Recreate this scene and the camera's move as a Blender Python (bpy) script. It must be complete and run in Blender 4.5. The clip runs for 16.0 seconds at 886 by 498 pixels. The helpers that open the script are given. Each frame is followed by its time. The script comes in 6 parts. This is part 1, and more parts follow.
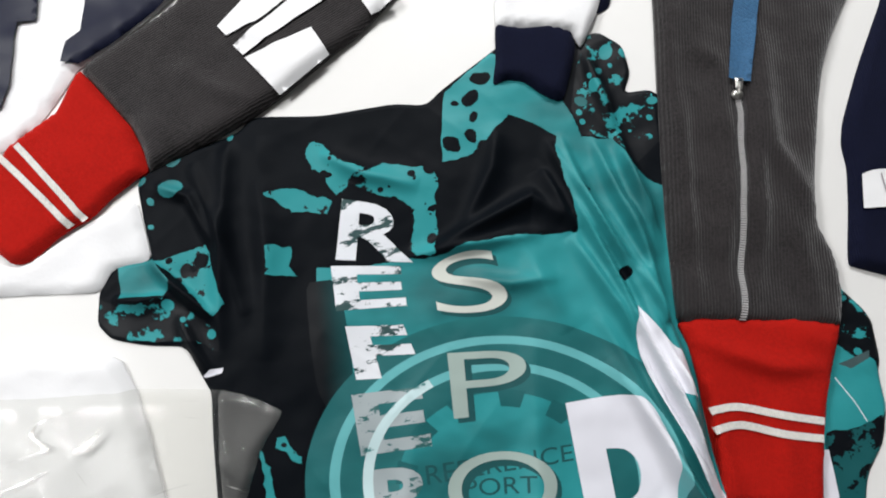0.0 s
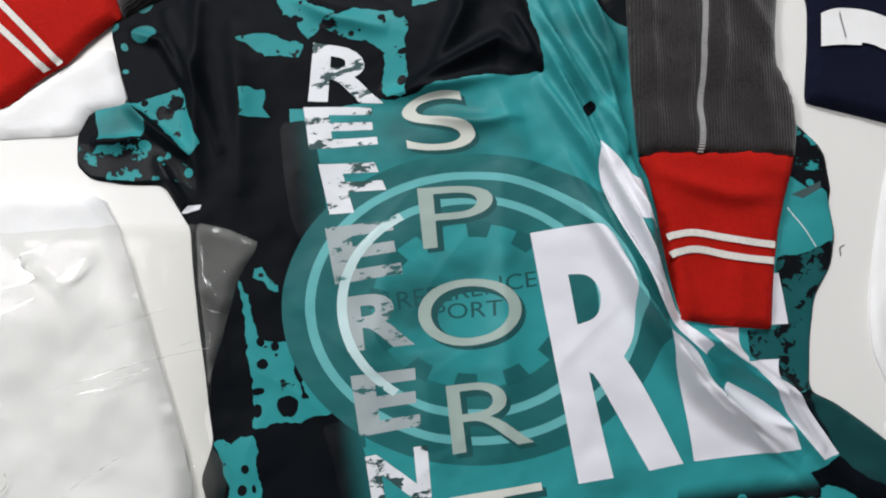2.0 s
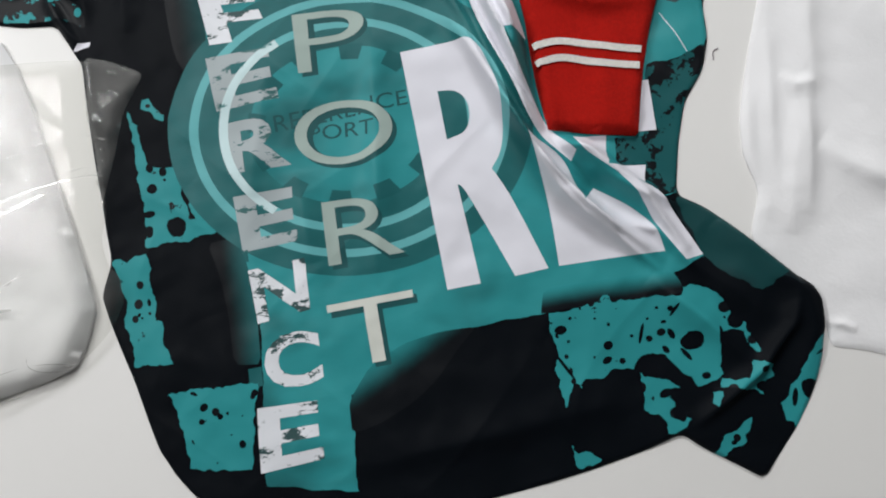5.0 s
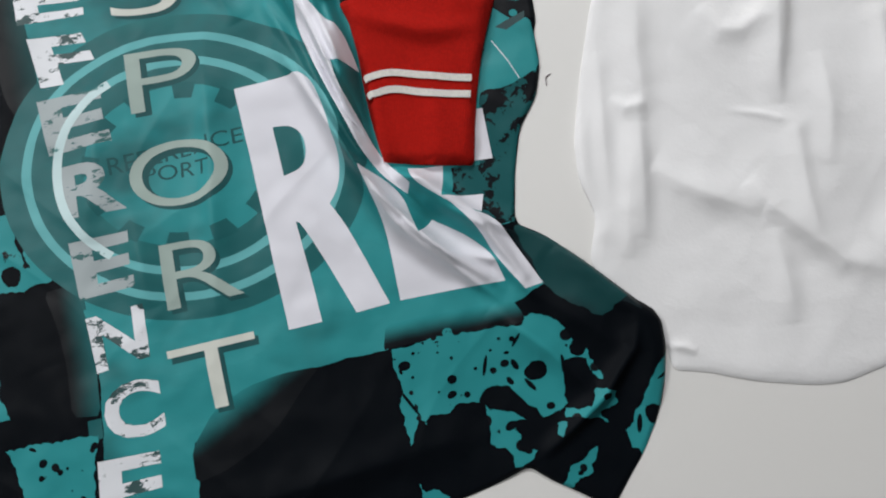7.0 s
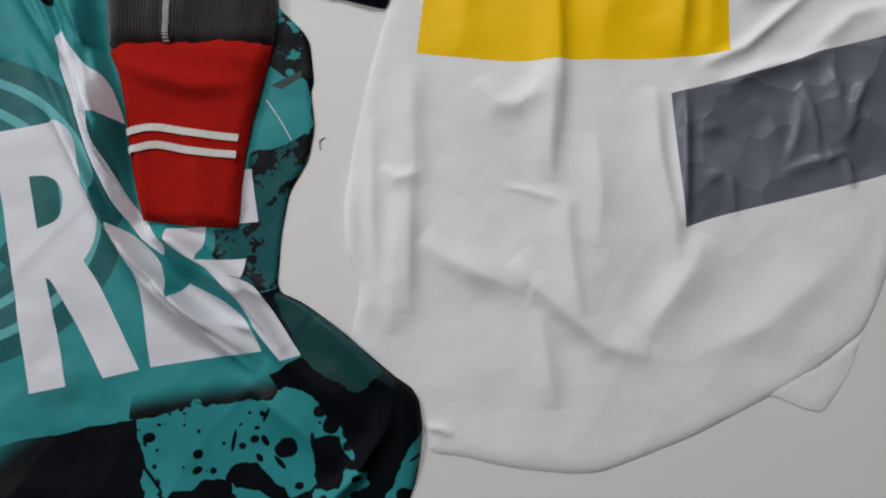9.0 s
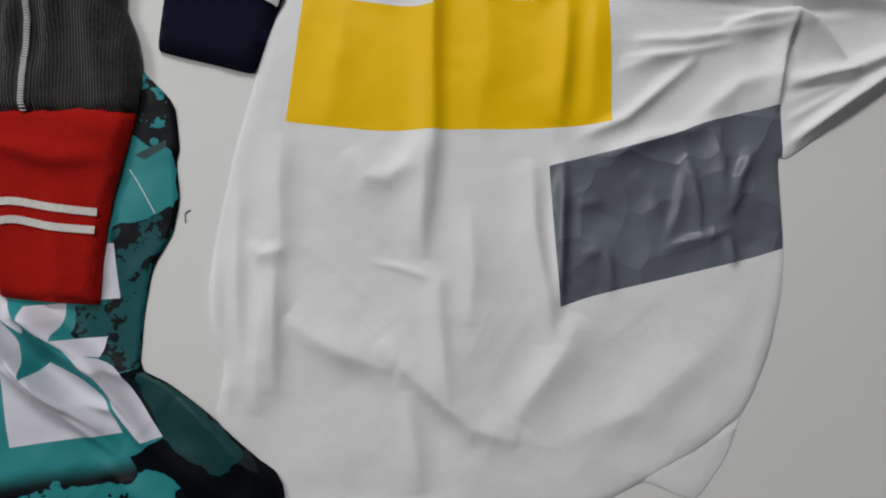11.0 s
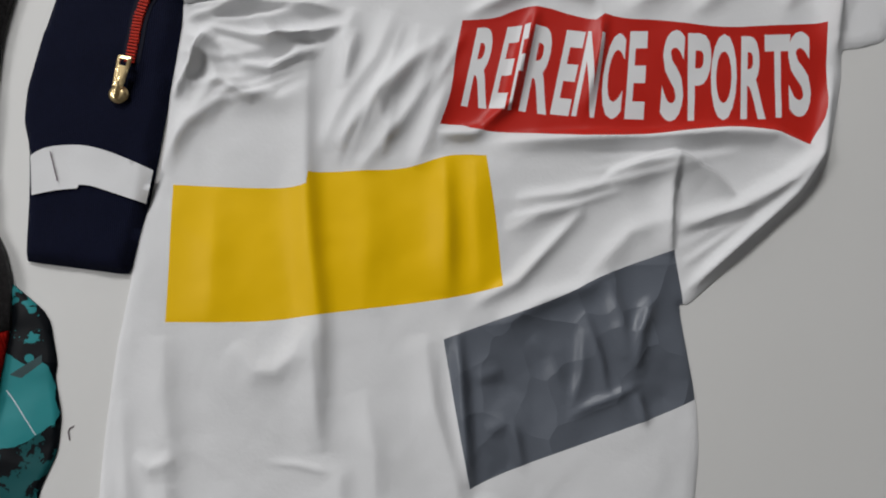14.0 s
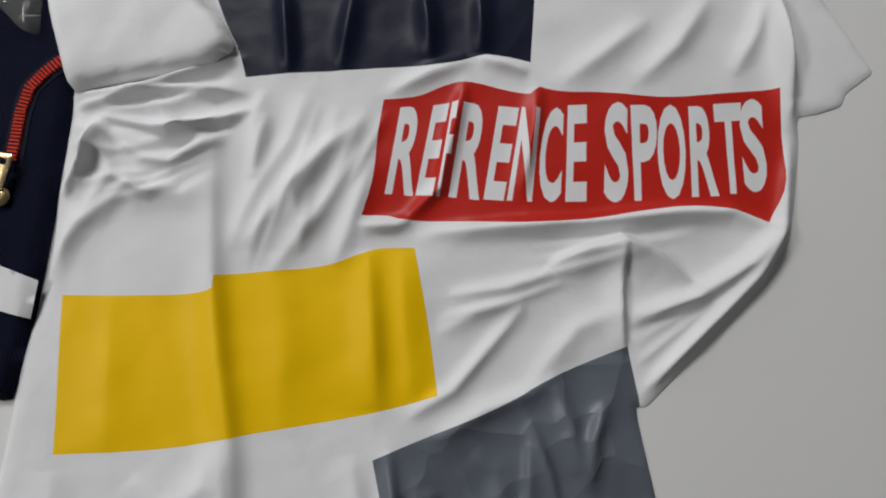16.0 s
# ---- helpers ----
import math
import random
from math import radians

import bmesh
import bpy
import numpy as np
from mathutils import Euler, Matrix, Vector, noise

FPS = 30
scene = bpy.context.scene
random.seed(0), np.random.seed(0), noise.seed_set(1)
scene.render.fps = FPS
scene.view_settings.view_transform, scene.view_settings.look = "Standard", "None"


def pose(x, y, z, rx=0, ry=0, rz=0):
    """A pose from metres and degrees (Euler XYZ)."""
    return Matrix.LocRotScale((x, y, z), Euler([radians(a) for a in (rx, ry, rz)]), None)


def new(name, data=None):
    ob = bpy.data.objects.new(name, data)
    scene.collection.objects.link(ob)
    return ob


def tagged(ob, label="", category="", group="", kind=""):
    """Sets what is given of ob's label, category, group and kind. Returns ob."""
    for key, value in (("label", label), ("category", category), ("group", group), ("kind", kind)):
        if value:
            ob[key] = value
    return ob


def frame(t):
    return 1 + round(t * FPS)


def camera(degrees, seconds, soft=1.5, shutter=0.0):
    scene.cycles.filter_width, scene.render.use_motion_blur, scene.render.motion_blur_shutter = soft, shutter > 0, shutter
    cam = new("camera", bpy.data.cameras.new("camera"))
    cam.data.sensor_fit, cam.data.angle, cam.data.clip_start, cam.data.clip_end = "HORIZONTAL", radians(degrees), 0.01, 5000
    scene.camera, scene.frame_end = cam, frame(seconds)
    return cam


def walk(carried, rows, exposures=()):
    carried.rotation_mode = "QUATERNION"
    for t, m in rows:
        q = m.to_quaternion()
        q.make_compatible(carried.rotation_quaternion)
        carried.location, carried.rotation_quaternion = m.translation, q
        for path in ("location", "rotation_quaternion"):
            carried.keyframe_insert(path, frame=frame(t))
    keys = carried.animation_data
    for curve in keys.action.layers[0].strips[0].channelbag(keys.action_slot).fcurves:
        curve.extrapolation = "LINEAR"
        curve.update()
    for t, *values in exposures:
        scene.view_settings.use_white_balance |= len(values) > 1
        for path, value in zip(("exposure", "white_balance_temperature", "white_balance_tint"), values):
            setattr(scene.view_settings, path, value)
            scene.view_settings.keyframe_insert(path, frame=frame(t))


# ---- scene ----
from mathutils import geometry

cam = camera(68.0, 16.0, soft=2.0)
PATH = [
    (0, -0.3084, 0.1107, 0.5524, 11.66, 1.64, -9.74),
    (0.5, -0.3076, 0.0895, 0.5499, 9.94, 0.78, -10.64),
    (1, -0.3058, 0.0617, 0.5522, 8.98, 0.73, -11.43),
    (1.5, -0.3098, 0.0273, 0.5531, 8.56, 1.03, -11.54),
    (2, -0.3066, 0.0071, 0.5540, 7.70, 1.07, -10.20),
    (2.5, -0.3055, -0.0120, 0.5594, 7.15, 1.55, -10.79),
    (3, -0.2992, -0.0329, 0.5545, 6.54, 1.36, -10.94),
    (3.5, -0.2872, -0.0497, 0.5530, 5.62, 1.45, -11.73),
    (3.7, -0.2751, -0.0680, 0.5569, 5.46, 2.44, -11.54),
    (5.8, -0.1336, -0.1379, 0.5409, 1.76, 5.39, -11.78),
    (6, -0.1231, -0.1405, 0.5363, 2.26, 4.28, -12.09),
    (6.5, -0.0874, -0.1280, 0.5380, 2.38, 3.89, -13.08),
    (7, -0.0653, -0.1343, 0.5343, 3.69, 3.83, -14.24),
    (7.5, -0.0005, -0.1410, 0.5223, 5.07, 4.28, -14.52),
    (8, 0.0535, -0.1345, 0.5128, 4.35, 1.61, -15.28),
    (8.5, 0.0677, -0.1297, 0.5173, 5.73, 1.70, -13.10),
    (9, 0.0988, -0.1262, 0.5110, 5.11, 0.55, -11.74),
    (9.5, 0.1225, -0.1222, 0.5012, 4.59, 0.50, -10.78),
    (9.7, 0.1384, -0.1157, 0.5010, 4.60, 0.89, -11.15),
    (11.8, 0.2381, -0.0448, 0.4935, 2.47, 0.73, -11.54),
    (12, 0.2430, -0.0378, 0.4923, 2.52, 0.55, -11.71),
    (12.5, 0.2640, -0.0143, 0.5010, 2.66, 0.63, -14.07),
    (13, 0.2802, -0.0024, 0.4931, 2.81, 0.41, -15.67),
    (13.5, 0.2978, 0.0137, 0.4937, 3.75, 0.81, -16.87),
    (14, 0.3158, 0.0207, 0.4850, 5.46, 0.65, -17.75),
    (14.5, 0.3335, 0.0337, 0.4759, 6.54, 0.35, -18.81),
    (15, 0.3467, 0.0391, 0.4637, 7.07, 0.20, -19.60),
    (15.5, 0.3604, 0.0441, 0.4503, 8.01, -0.08, -19.71),
    (16, 0.3704, 0.0572, 0.4391, 8.29, -0.31, -20.22),
]
EXPOSURES = [(0.0, -0.06), (3.0, -0.2), (5.8, -0.25), (7.5, -0.37), (8.5, -0.6), (12.0, -0.75), (16.0, -0.82)]
walk(cam, [(t, pose(x, y, z, rx, ry, rz)) for t, x, y, z, rx, ry, rz in PATH], EXPOSURES)

# ---- world and light: a closed grey room, added out of view, with ceiling panels ----
world = bpy.data.worlds.new("world")
scene.world = world
world.use_nodes = True
world.node_tree.nodes["Background"].inputs[0].default_value = (0.9, 0.95, 1.0, 1)
world.node_tree.nodes["Background"].inputs[1].default_value = 0.05


def ceiling_lamp(x, y, watts, sx, sy):
    lamp = bpy.data.lights.new("ceiling_lamp", "AREA")
    lamp.shape, lamp.size, lamp.size_y = "RECTANGLE", sx, sy
    lamp.energy, lamp.color = watts, (0.985, 0.985, 0.985)
    ob = new("ceiling_lamp", lamp)
    ob.matrix_world = pose(x, y, 2.6)
    return tagged(ob, "rectangular white ceiling light panel, switched on", "ceiling light")


ceiling_lamp(-2.3, 1.4, 100, 1.0, 1.4)
ceiling_lamp(0.2, 2.9, 168, 1.4, 0.7)

# ---- materials ----
def nodes_of(name):
    m = bpy.data.materials.new(name)
    m.use_nodes = True
    n, l = m.node_tree.nodes, m.node_tree.links
    return m, n, l, n["Principled BSDF"]


def add(n, kind, **values):
    node = n.new(kind)
    for key, value in values.items():
        node.inputs[key].default_value = value
    return node


def coords(n, l, turn=0.0, scale=(1, 1, 1)):
    tc = n.new("ShaderNodeTexCoord")
    mp = n.new("ShaderNodeMapping")
    mp.inputs["Rotation"].default_value = (0, 0, radians(turn))
    mp.inputs["Scale"].default_value = scale
    l.new(tc.outputs["Object"], mp.inputs["Vector"])
    return mp.outputs[0]


def mixed(n, l, factor, a, b):
    mx = n.new("ShaderNodeMix")
    mx.data_type = "RGBA"
    for socket, value in ((mx.inputs[0], factor), (mx.inputs[6], a), (mx.inputs[7], b)):
        if isinstance(value, (float, int)):
            socket.default_value = value
        elif isinstance(value, tuple):
            socket.default_value = (*value[:3], 1)
        else:
            l.new(value, socket)
    return mx.outputs[2]


def steps(n, l, value, lo, hi):
    r = n.new("ShaderNodeMapRange")
    r.interpolation_type = "SMOOTHSTEP"
    r.inputs["From Min"].default_value, r.inputs["From Max"].default_value = lo, hi
    l.new(value, r.inputs["Value"])
    return r.outputs[0]


def noise_of(n, l, vec, scale, detail=3.0, rough=0.55):
    t = add(n, "ShaderNodeTexNoise", Scale=scale, Detail=detail, Roughness=rough)
    l.new(vec, t.inputs["Vector"])
    return t.outputs["Fac"]


def relief(n, l, bsdf, layers):
    last = None
    for height, distance, strength in layers:
        b = add(n, "ShaderNodeBump", Distance=distance, Strength=strength)
        l.new(height, b.inputs["Height"])
        if last:
            l.new(last, b.inputs["Normal"])
        last = b.outputs[0]
    l.new(last, bsdf.inputs["Normal"])


def fabric(name, colour, rough=0.85, sheen=0.15, weave=900.0, crumple=0.0015, spec=0.25, turn=0.0):
    """Plain woven or knitted cloth: thread relief, soft crumples, slight unevenness of the dye."""
    m, n, l, b = nodes_of(name)
    vec = coords(n, l, turn)
    big = noise_of(n, l, vec, 14, 3)
    dark = tuple(c * 0.9 for c in colour)
    l.new(mixed(n, l, big, dark, tuple(min(1, c * 1.06) for c in colour)), b.inputs["Base Color"])
    thread = noise_of(n, l, vec, weave, 2, 0.6)
    soft = noise_of(n, l, vec, 38, 4, 0.6)
    relief(n, l, b, [(soft, crumple, 0.7), (thread, 0.0002, 0.3)])
    b.inputs["Roughness"].default_value = rough
    b.inputs["Specular IOR Level"].default_value = spec
    b.inputs["Sheen Weight"].default_value = sheen
    b.inputs["Sheen Roughness"].default_value = 0.5
    return m


def crumpled(name, colour, facets=0.0042):
    """Creased cotton jersey: small flat facets with soft creases between them, over a fine knit."""
    m, n, l, b = nodes_of(name)
    vec = coords(n, l, 20)
    tone = mixed(n, l, noise_of(n, l, vec, 14, 3), tuple(c * 0.93 for c in colour), tuple(min(1, c * 1.04) for c in colour))
    l.new(tone, b.inputs["Base Color"])
    wob = add(n, "ShaderNodeTexNoise", Scale=11.0, Detail=3.0)
    l.new(vec, wob.inputs["Vector"])
    bent = n.new("ShaderNodeVectorMath")
    bent.operation = "MULTIPLY_ADD"
    bent.inputs[1].default_value = (0.05, 0.05, 0.0)
    l.new(wob.outputs["Color"], bent.inputs[0])
    l.new(vec, bent.inputs[2])
    facet = add(n, "ShaderNodeTexVoronoi", Scale=17.0, Randomness=1.0)
    l.new(bent.outputs[0], facet.inputs["Vector"])
    where = steps(n, l, noise_of(n, l, vec, 7, 2), 0.38, 0.66)
    part_of = n.new("ShaderNodeMath")
    part_of.operation = "MULTIPLY"
    l.new(facet.outputs["Distance"], part_of.inputs[0])
    l.new(where, part_of.inputs[1])
    relief(n, l, b, [(part_of.outputs[0], facets, 0.55), (noise_of(n, l, vec, 40, 4, 0.65), 0.0014, 0.6), (noise_of(n, l, vec, 1000, 2, 0.6), 0.0002, 0.35)])
    b.inputs["Roughness"].default_value = 0.95
    b.inputs["Specular IOR Level"].default_value = 0.08
    return m


def splatter(name, base, drops, scale, level, dot_level, stretch=(1, 1, 1), rough=0.5):
    """Printed polyester: a base dye with irregular blots and round drops of a second dye."""
    m, n, l, b = nodes_of(name)
    vec = coords(n, l, 12, stretch)
    warp = noise_of(n, l, vec, scale, 5, 0.66)
    blots = steps(n, l, warp, level, level + 0.01)
    vo = add(n, "ShaderNodeTexVoronoi", Scale=scale * 1.35, Randomness=1.0)
    l.new(vec, vo.inputs["Vector"])
    size = noise_of(n, l, vec, scale * 0.9, 0)
    mul = n.new("ShaderNodeMath")
    mul.operation = "MULTIPLY_ADD"
    mul.inputs[1].default_value, mul.inputs[2].default_value = 1.0, -0.34
    l.new(size, mul.inputs[0])
    sub = n.new("ShaderNodeMath")
    sub.operation = "SUBTRACT"
    l.new(mul.outputs[0], sub.inputs[0])
    l.new(vo.outputs["Distance"], sub.inputs[1])
    dots = steps(n, l, sub.outputs[0], dot_level, dot_level + 0.02)
    both = n.new("ShaderNodeMath")
    both.operation = "MAXIMUM"
    l.new(blots, both.inputs[0])
    l.new(dots, both.inputs[1])
    tone = noise_of(n, l, vec, 9, 2)
    shade = mixed(n, l, tone, tuple(c * 0.85 for c in base), tuple(c * 1.1 for c in base))
    l.new(mixed(n, l, both.outputs[0], shade, drops), b.inputs["Base Color"])
    soft = noise_of(n, l, vec, 30, 3)
    thread = noise_of(n, l, vec, 1100, 2)
    relief(n, l, b, [(soft, 0.001, 0.6), (thread, 0.00015, 0.25)])
    b.inputs["Roughness"].default_value = rough
    b.inputs["Specular IOR Level"].default_value = 0.15
    return m


def clouded(name, base, deep):
    """Dyed polyester whose print drifts from one tone into a deeper one in soft clouds and dark brushed edges."""
    m, n, l, b = nodes_of(name)
    vec = coords(n, l, 8, (1, 1.6, 1))
    cloud = steps(n, l, noise_of(n, l, vec, 7, 3, 0.5), 0.48, 0.72)
    fine = noise_of(n, l, vec, 40, 3)
    tone = mixed(n, l, fine, tuple(c * 0.9 for c in base), tuple(c * 1.08 for c in base))
    l.new(mixed(n, l, cloud, tone, deep), b.inputs["Base Color"])
    thread = noise_of(n, l, vec, 1100, 2)
    relief(n, l, b, [(noise_of(n, l, vec, 30, 3), 0.001, 0.6), (thread, 0.00015, 0.25)])
    b.inputs["Roughness"].default_value = 0.5
    b.inputs["Specular IOR Level"].default_value = 0.2
    return m


def fade(name, first, last, start, end, drift=0.35):
    """A dye that runs softly from one colour into another between two places on the cloth."""
    m, n, l, b = nodes_of(name)
    vec = coords(n, l)
    d = Vector((*end, 0)) - Vector((*start, 0))
    along = n.new("ShaderNodeVectorMath")
    along.operation = "DOT_PRODUCT"
    along.inputs[1].default_value = d / d.length_squared
    l.new(vec, along.inputs[0])
    shift = n.new("ShaderNodeMath")
    shift.operation = "MULTIPLY_ADD"
    shift.inputs[1].default_value, shift.inputs[2].default_value = drift, -Vector((*start, 0)).dot(d) / d.length_squared - drift / 2
    l.new(noise_of(n, l, vec, 22, 4, 0.6), shift.inputs[0])
    both = n.new("ShaderNodeMath")
    both.operation = "ADD"
    l.new(along.outputs["Value"], both.inputs[0])
    l.new(shift.outputs[0], both.inputs[1])
    l.new(mixed(n, l, steps(n, l, both.outputs[0], 0.0, 1.0), first, last), b.inputs["Base Color"])
    relief(n, l, b, [(noise_of(n, l, vec, 30, 3), 0.001, 0.6), (noise_of(n, l, vec, 1100, 2), 0.00015, 0.25)])
    b.inputs["Roughness"].default_value = 0.52
    b.inputs["Specular IOR Level"].default_value = 0.15
    return m


def worn_print(name, colour, worn, scale, level, rough=0.55):
    """A letter print rubbed through to the cloth in ragged flecks."""
    m, n, l, b = nodes_of(name)
    vec = coords(n, l, 20, (1.0, 2.2, 1))
    holes = steps(n, l, noise_of(n, l, vec, scale, 6, 0.72), level, level + 0.015)
    ink = mixed(n, l, noise_of(n, l, vec, 20, 2), tuple(c * 0.93 for c in colour), colour)
    l.new(mixed(n, l, holes, ink, worn), b.inputs["Base Color"])
    b.inputs["Roughness"].default_value = rough
    return m


def ribbed(name, colour, turn, pitch, depth, rough=0.9, fleck=0.25, sheen=0.3):
    """Ribs that run along one direction: corduroy or a knitted cuff."""
    m, n, l, b = nodes_of(name)
    vec = coords(n, l, turn)
    wave = add(n, "ShaderNodeTexWave", Scale=0.3142 / pitch, Distortion=0.7, Detail=2.0)
    wave.inputs["Detail Scale"].default_value = 3.0
    l.new(vec, wave.inputs["Vector"])
    fine = noise_of(n, l, vec, 420, 4, 0.7)
    pile = noise_of(n, l, vec, 26, 4, 0.65)
    low = tuple(c * (1 - fleck) for c in colour)
    high = tuple(min(1, c * (1 + fleck)) for c in colour)
    tone = mixed(n, l, steps(n, l, pile, 0.35, 0.65), low, high)
    # Shade between the ribs is put into the colour, along the relief wave.
    groove = mixed(n, l, wave.outputs["Fac"], tuple(c * 0.82 for c in colour), tone)
    l.new(mixed(n, l, steps(n, l, fine, 0.38, 0.62), groove, high), b.inputs["Base Color"])
    relief(n, l, b, [(pile, 0.002, 0.6), (wave.outputs["Fac"], depth, 0.8), (fine, 0.0005, 0.5)])
    b.inputs["Roughness"].default_value = rough
    b.inputs["Specular IOR Level"].default_value = 0.15
    b.inputs["Sheen Weight"].default_value = sheen
    return m


def vinyl(name, colour, rough=0.38, crack=0.0012, spec=0.2, facets=0.0004):
    """A heat-pressed print: smooth rubbery film with fine creases."""
    m, n, l, b = nodes_of(name)
    vec = coords(n, l)
    l.new(mixed(n, l, noise_of(n, l, vec, 12, 3), tuple(c * 0.93 for c in colour), tuple(min(1, c * 1.05) for c in colour)), b.inputs["Base Color"])
    wob = add(n, "ShaderNodeTexNoise", Scale=18.0, Detail=2.0)
    l.new(vec, wob.inputs["Vector"])
    bent = add(n, "ShaderNodeVectorMath")
    bent.operation = "MULTIPLY_ADD"
    bent.inputs[1].default_value = (0.03, 0.03, 0.0)
    l.new(wob.outputs["Color"], bent.inputs[0])
    l.new(vec, bent.inputs[2])
    facet = add(n, "ShaderNodeTexVoronoi", Scale=24.0, Randomness=1.0)
    l.new(bent.outputs[0], facet.inputs["Vector"])
    relief(n, l, b, [(facet.outputs["Distance"], facets, 0.8), (noise_of(n, l, vec, 22, 5, 0.6), crack, 0.7), (noise_of(n, l, vec, 700, 2), 0.0001, 0.4)])
    b.inputs["Roughness"].default_value = rough
    b.inputs["Specular IOR Level"].default_value = spec
    return m


def metal(name, colour, rough):
    m, n, l, b = nodes_of(name)
    vec = coords(n, l)
    b.inputs["Base Color"].default_value = (*colour, 1)
    b.inputs["Metallic"].default_value = 1.0
    b.inputs["Roughness"].default_value = rough
    relief(n, l, b, [(noise_of(n, l, vec, 500, 2), 0.0002, 0.3)])
    return m


def paint(name, colour, rough, grain=60.0):
    m, n, l, b = nodes_of(name)
    vec = coords(n, l)
    l.new(mixed(n, l, noise_of(n, l, vec, 3.5, 4), tuple(c * 0.95 for c in colour), colour), b.inputs["Base Color"])
    b.inputs["Roughness"].default_value = rough
    relief(n, l, b, [(noise_of(n, l, vec, grain, 3), 0.0005, 0.15)])
    return m


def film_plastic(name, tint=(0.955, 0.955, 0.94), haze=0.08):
    """Thin clear polythene: see-through, a little milky, with sharp glints painted along its crease lines."""
    m, n, l, b = nodes_of(name)
    n.remove(b)
    vec = coords(n, l, 42, (1, 6, 1))
    clear = add(n, "ShaderNodeBsdfTransparent", Color=(*tint, 1))
    milk = add(n, "ShaderNodeBsdfDiffuse", Color=(0.78, 0.78, 0.75, 1))
    shine = add(n, "ShaderNodeBsdfGlossy", Color=(1, 1, 1, 1), Roughness=0.06)
    bump = add(n, "ShaderNodeBump", Distance=0.0008, Strength=1.0)
    l.new(noise_of(n, l, vec, 14, 6, 0.7), bump.inputs["Height"])
    l.new(bump.outputs[0], shine.inputs["Normal"])
    a = add(n, "ShaderNodeMixShader", Fac=haze)
    # Noise lines that paint glints into the film: whiter and glossier there.
    glint_lines = None
    for turn, size in ((42, 3.6), (-25, 2.8), (70, 4.4)):
        run = coords(n, l, turn, (1, 4.5, 1))
        bend = noise_of(n, l, run, size, 1, 0.4)
        off = n.new("ShaderNodeMath")
        off.operation = "COMPARE"
        off.inputs[1].default_value, off.inputs[2].default_value = 0.5, 0.0022
        l.new(bend, off.inputs[0])
        here = n.new("ShaderNodeMath")
        here.operation = "MULTIPLY"
        l.new(off.outputs[0], here.inputs[0])
        l.new(steps(n, l, noise_of(n, l, run, 7 + size, 2), 0.52, 0.66), here.inputs[1])
        most = n.new("ShaderNodeMath")
        most.operation = "MAXIMUM"
        l.new(here.outputs[0], most.inputs[0])
        most.inputs[1].default_value = 0.0
        if glint_lines:
            l.new(glint_lines, most.inputs[1])
        glint_lines = most.outputs[0]
    weight = n.new("ShaderNodeMath")
    weight.operation = "MULTIPLY_ADD"
    weight.inputs[1].default_value, weight.inputs[2].default_value = 0.6, haze
    l.new(glint_lines, weight.inputs[0])
    l.new(weight.outputs[0], a.inputs[0])
    l.new(clear.outputs[0], a.inputs[1])
    l.new(milk.outputs[0], a.inputs[2])
    g = add(n, "ShaderNodeMixShader", Fac=0.02)
    gloss = n.new("ShaderNodeMath")
    gloss.operation = "MULTIPLY_ADD"
    gloss.inputs[1].default_value, gloss.inputs[2].default_value = 0.35, 0.018
    l.new(glint_lines, gloss.inputs[0])
    l.new(gloss.outputs[0], g.inputs[0])
    l.new(a.outputs[0], g.inputs[1])
    l.new(shine.outputs[0], g.inputs[2])
    l.new(g.outputs[0], n["Material Output"].inputs["Surface"])
    return m


TEAL, DEEP, BLACK = (0.024, 0.252, 0.268), (0.011, 0.105, 0.112), (0.0025, 0.0038, 0.0058)
SHADE = (0.006, 0.058, 0.062)
MAT_TABLE = paint("white_laminate", (0.77, 0.762, 0.745), 0.5)
# Greys of the unseen room, kept low so less light bounces back.
MAT_WALL = paint("wall_paint", (0.42, 0.42, 0.42), 0.8)
MAT_FLOOR = paint("floor_grey", (0.2, 0.2, 0.2), 0.6)
MAT_BLACK = fabric("black_polyester", BLACK, 0.55, 0.0, 1100, 0.0006, 0.06)
MAT_TEAL = clouded("teal_polyester", TEAL, DEEP)
MAT_SMEAR = clouded("brushed_dark_print", (0.003, 0.010, 0.013), (0.008, 0.06, 0.065))
MAT_FLAP = clouded("deep_teal_cloud", (0.006, 0.05, 0.053), (0.003, 0.010, 0.013))
MAT_RING = clouded("ring_dye", (0.013, 0.115, 0.122), (0.016, 0.165, 0.168))
MAT_DEEP = fabric("deep_teal_dye", DEEP, 0.5, 0.05, 1100, 0.0005, 0.15)
MAT_LIGHT = fabric("light_teal_dye", (0.12, 0.40, 0.42), 0.5, 0.05, 1100, 0.0005, 0.15)
MAT_SPLAT = splatter("teal_with_black_drops", TEAL, BLACK, 46, 0.66, 0.075)
MAT_SPLAT_DENSE = splatter("teal_with_many_black_drops", TEAL, BLACK, 46, 0.60, 0.02)
MAT_SIDE = splatter("deep_teal_with_black", (0.010, 0.088, 0.094), BLACK, 40, 0.5, 0.05)
MAT_SPOTS = splatter("black_with_teal_drops", BLACK, TEAL, 50, 0.57, 0.03)
MAT_WHITE_INK = fabric("white_dye", (0.72, 0.72, 0.78), 0.55, 0.05, 1100, 0.0005, 0.15)
MAT_COLUMN = worn_print("worn_white_print", (0.70, 0.72, 0.76), (0.010, 0.05, 0.052), 38, 0.545)
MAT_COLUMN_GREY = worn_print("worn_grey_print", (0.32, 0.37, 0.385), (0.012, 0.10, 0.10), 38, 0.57)
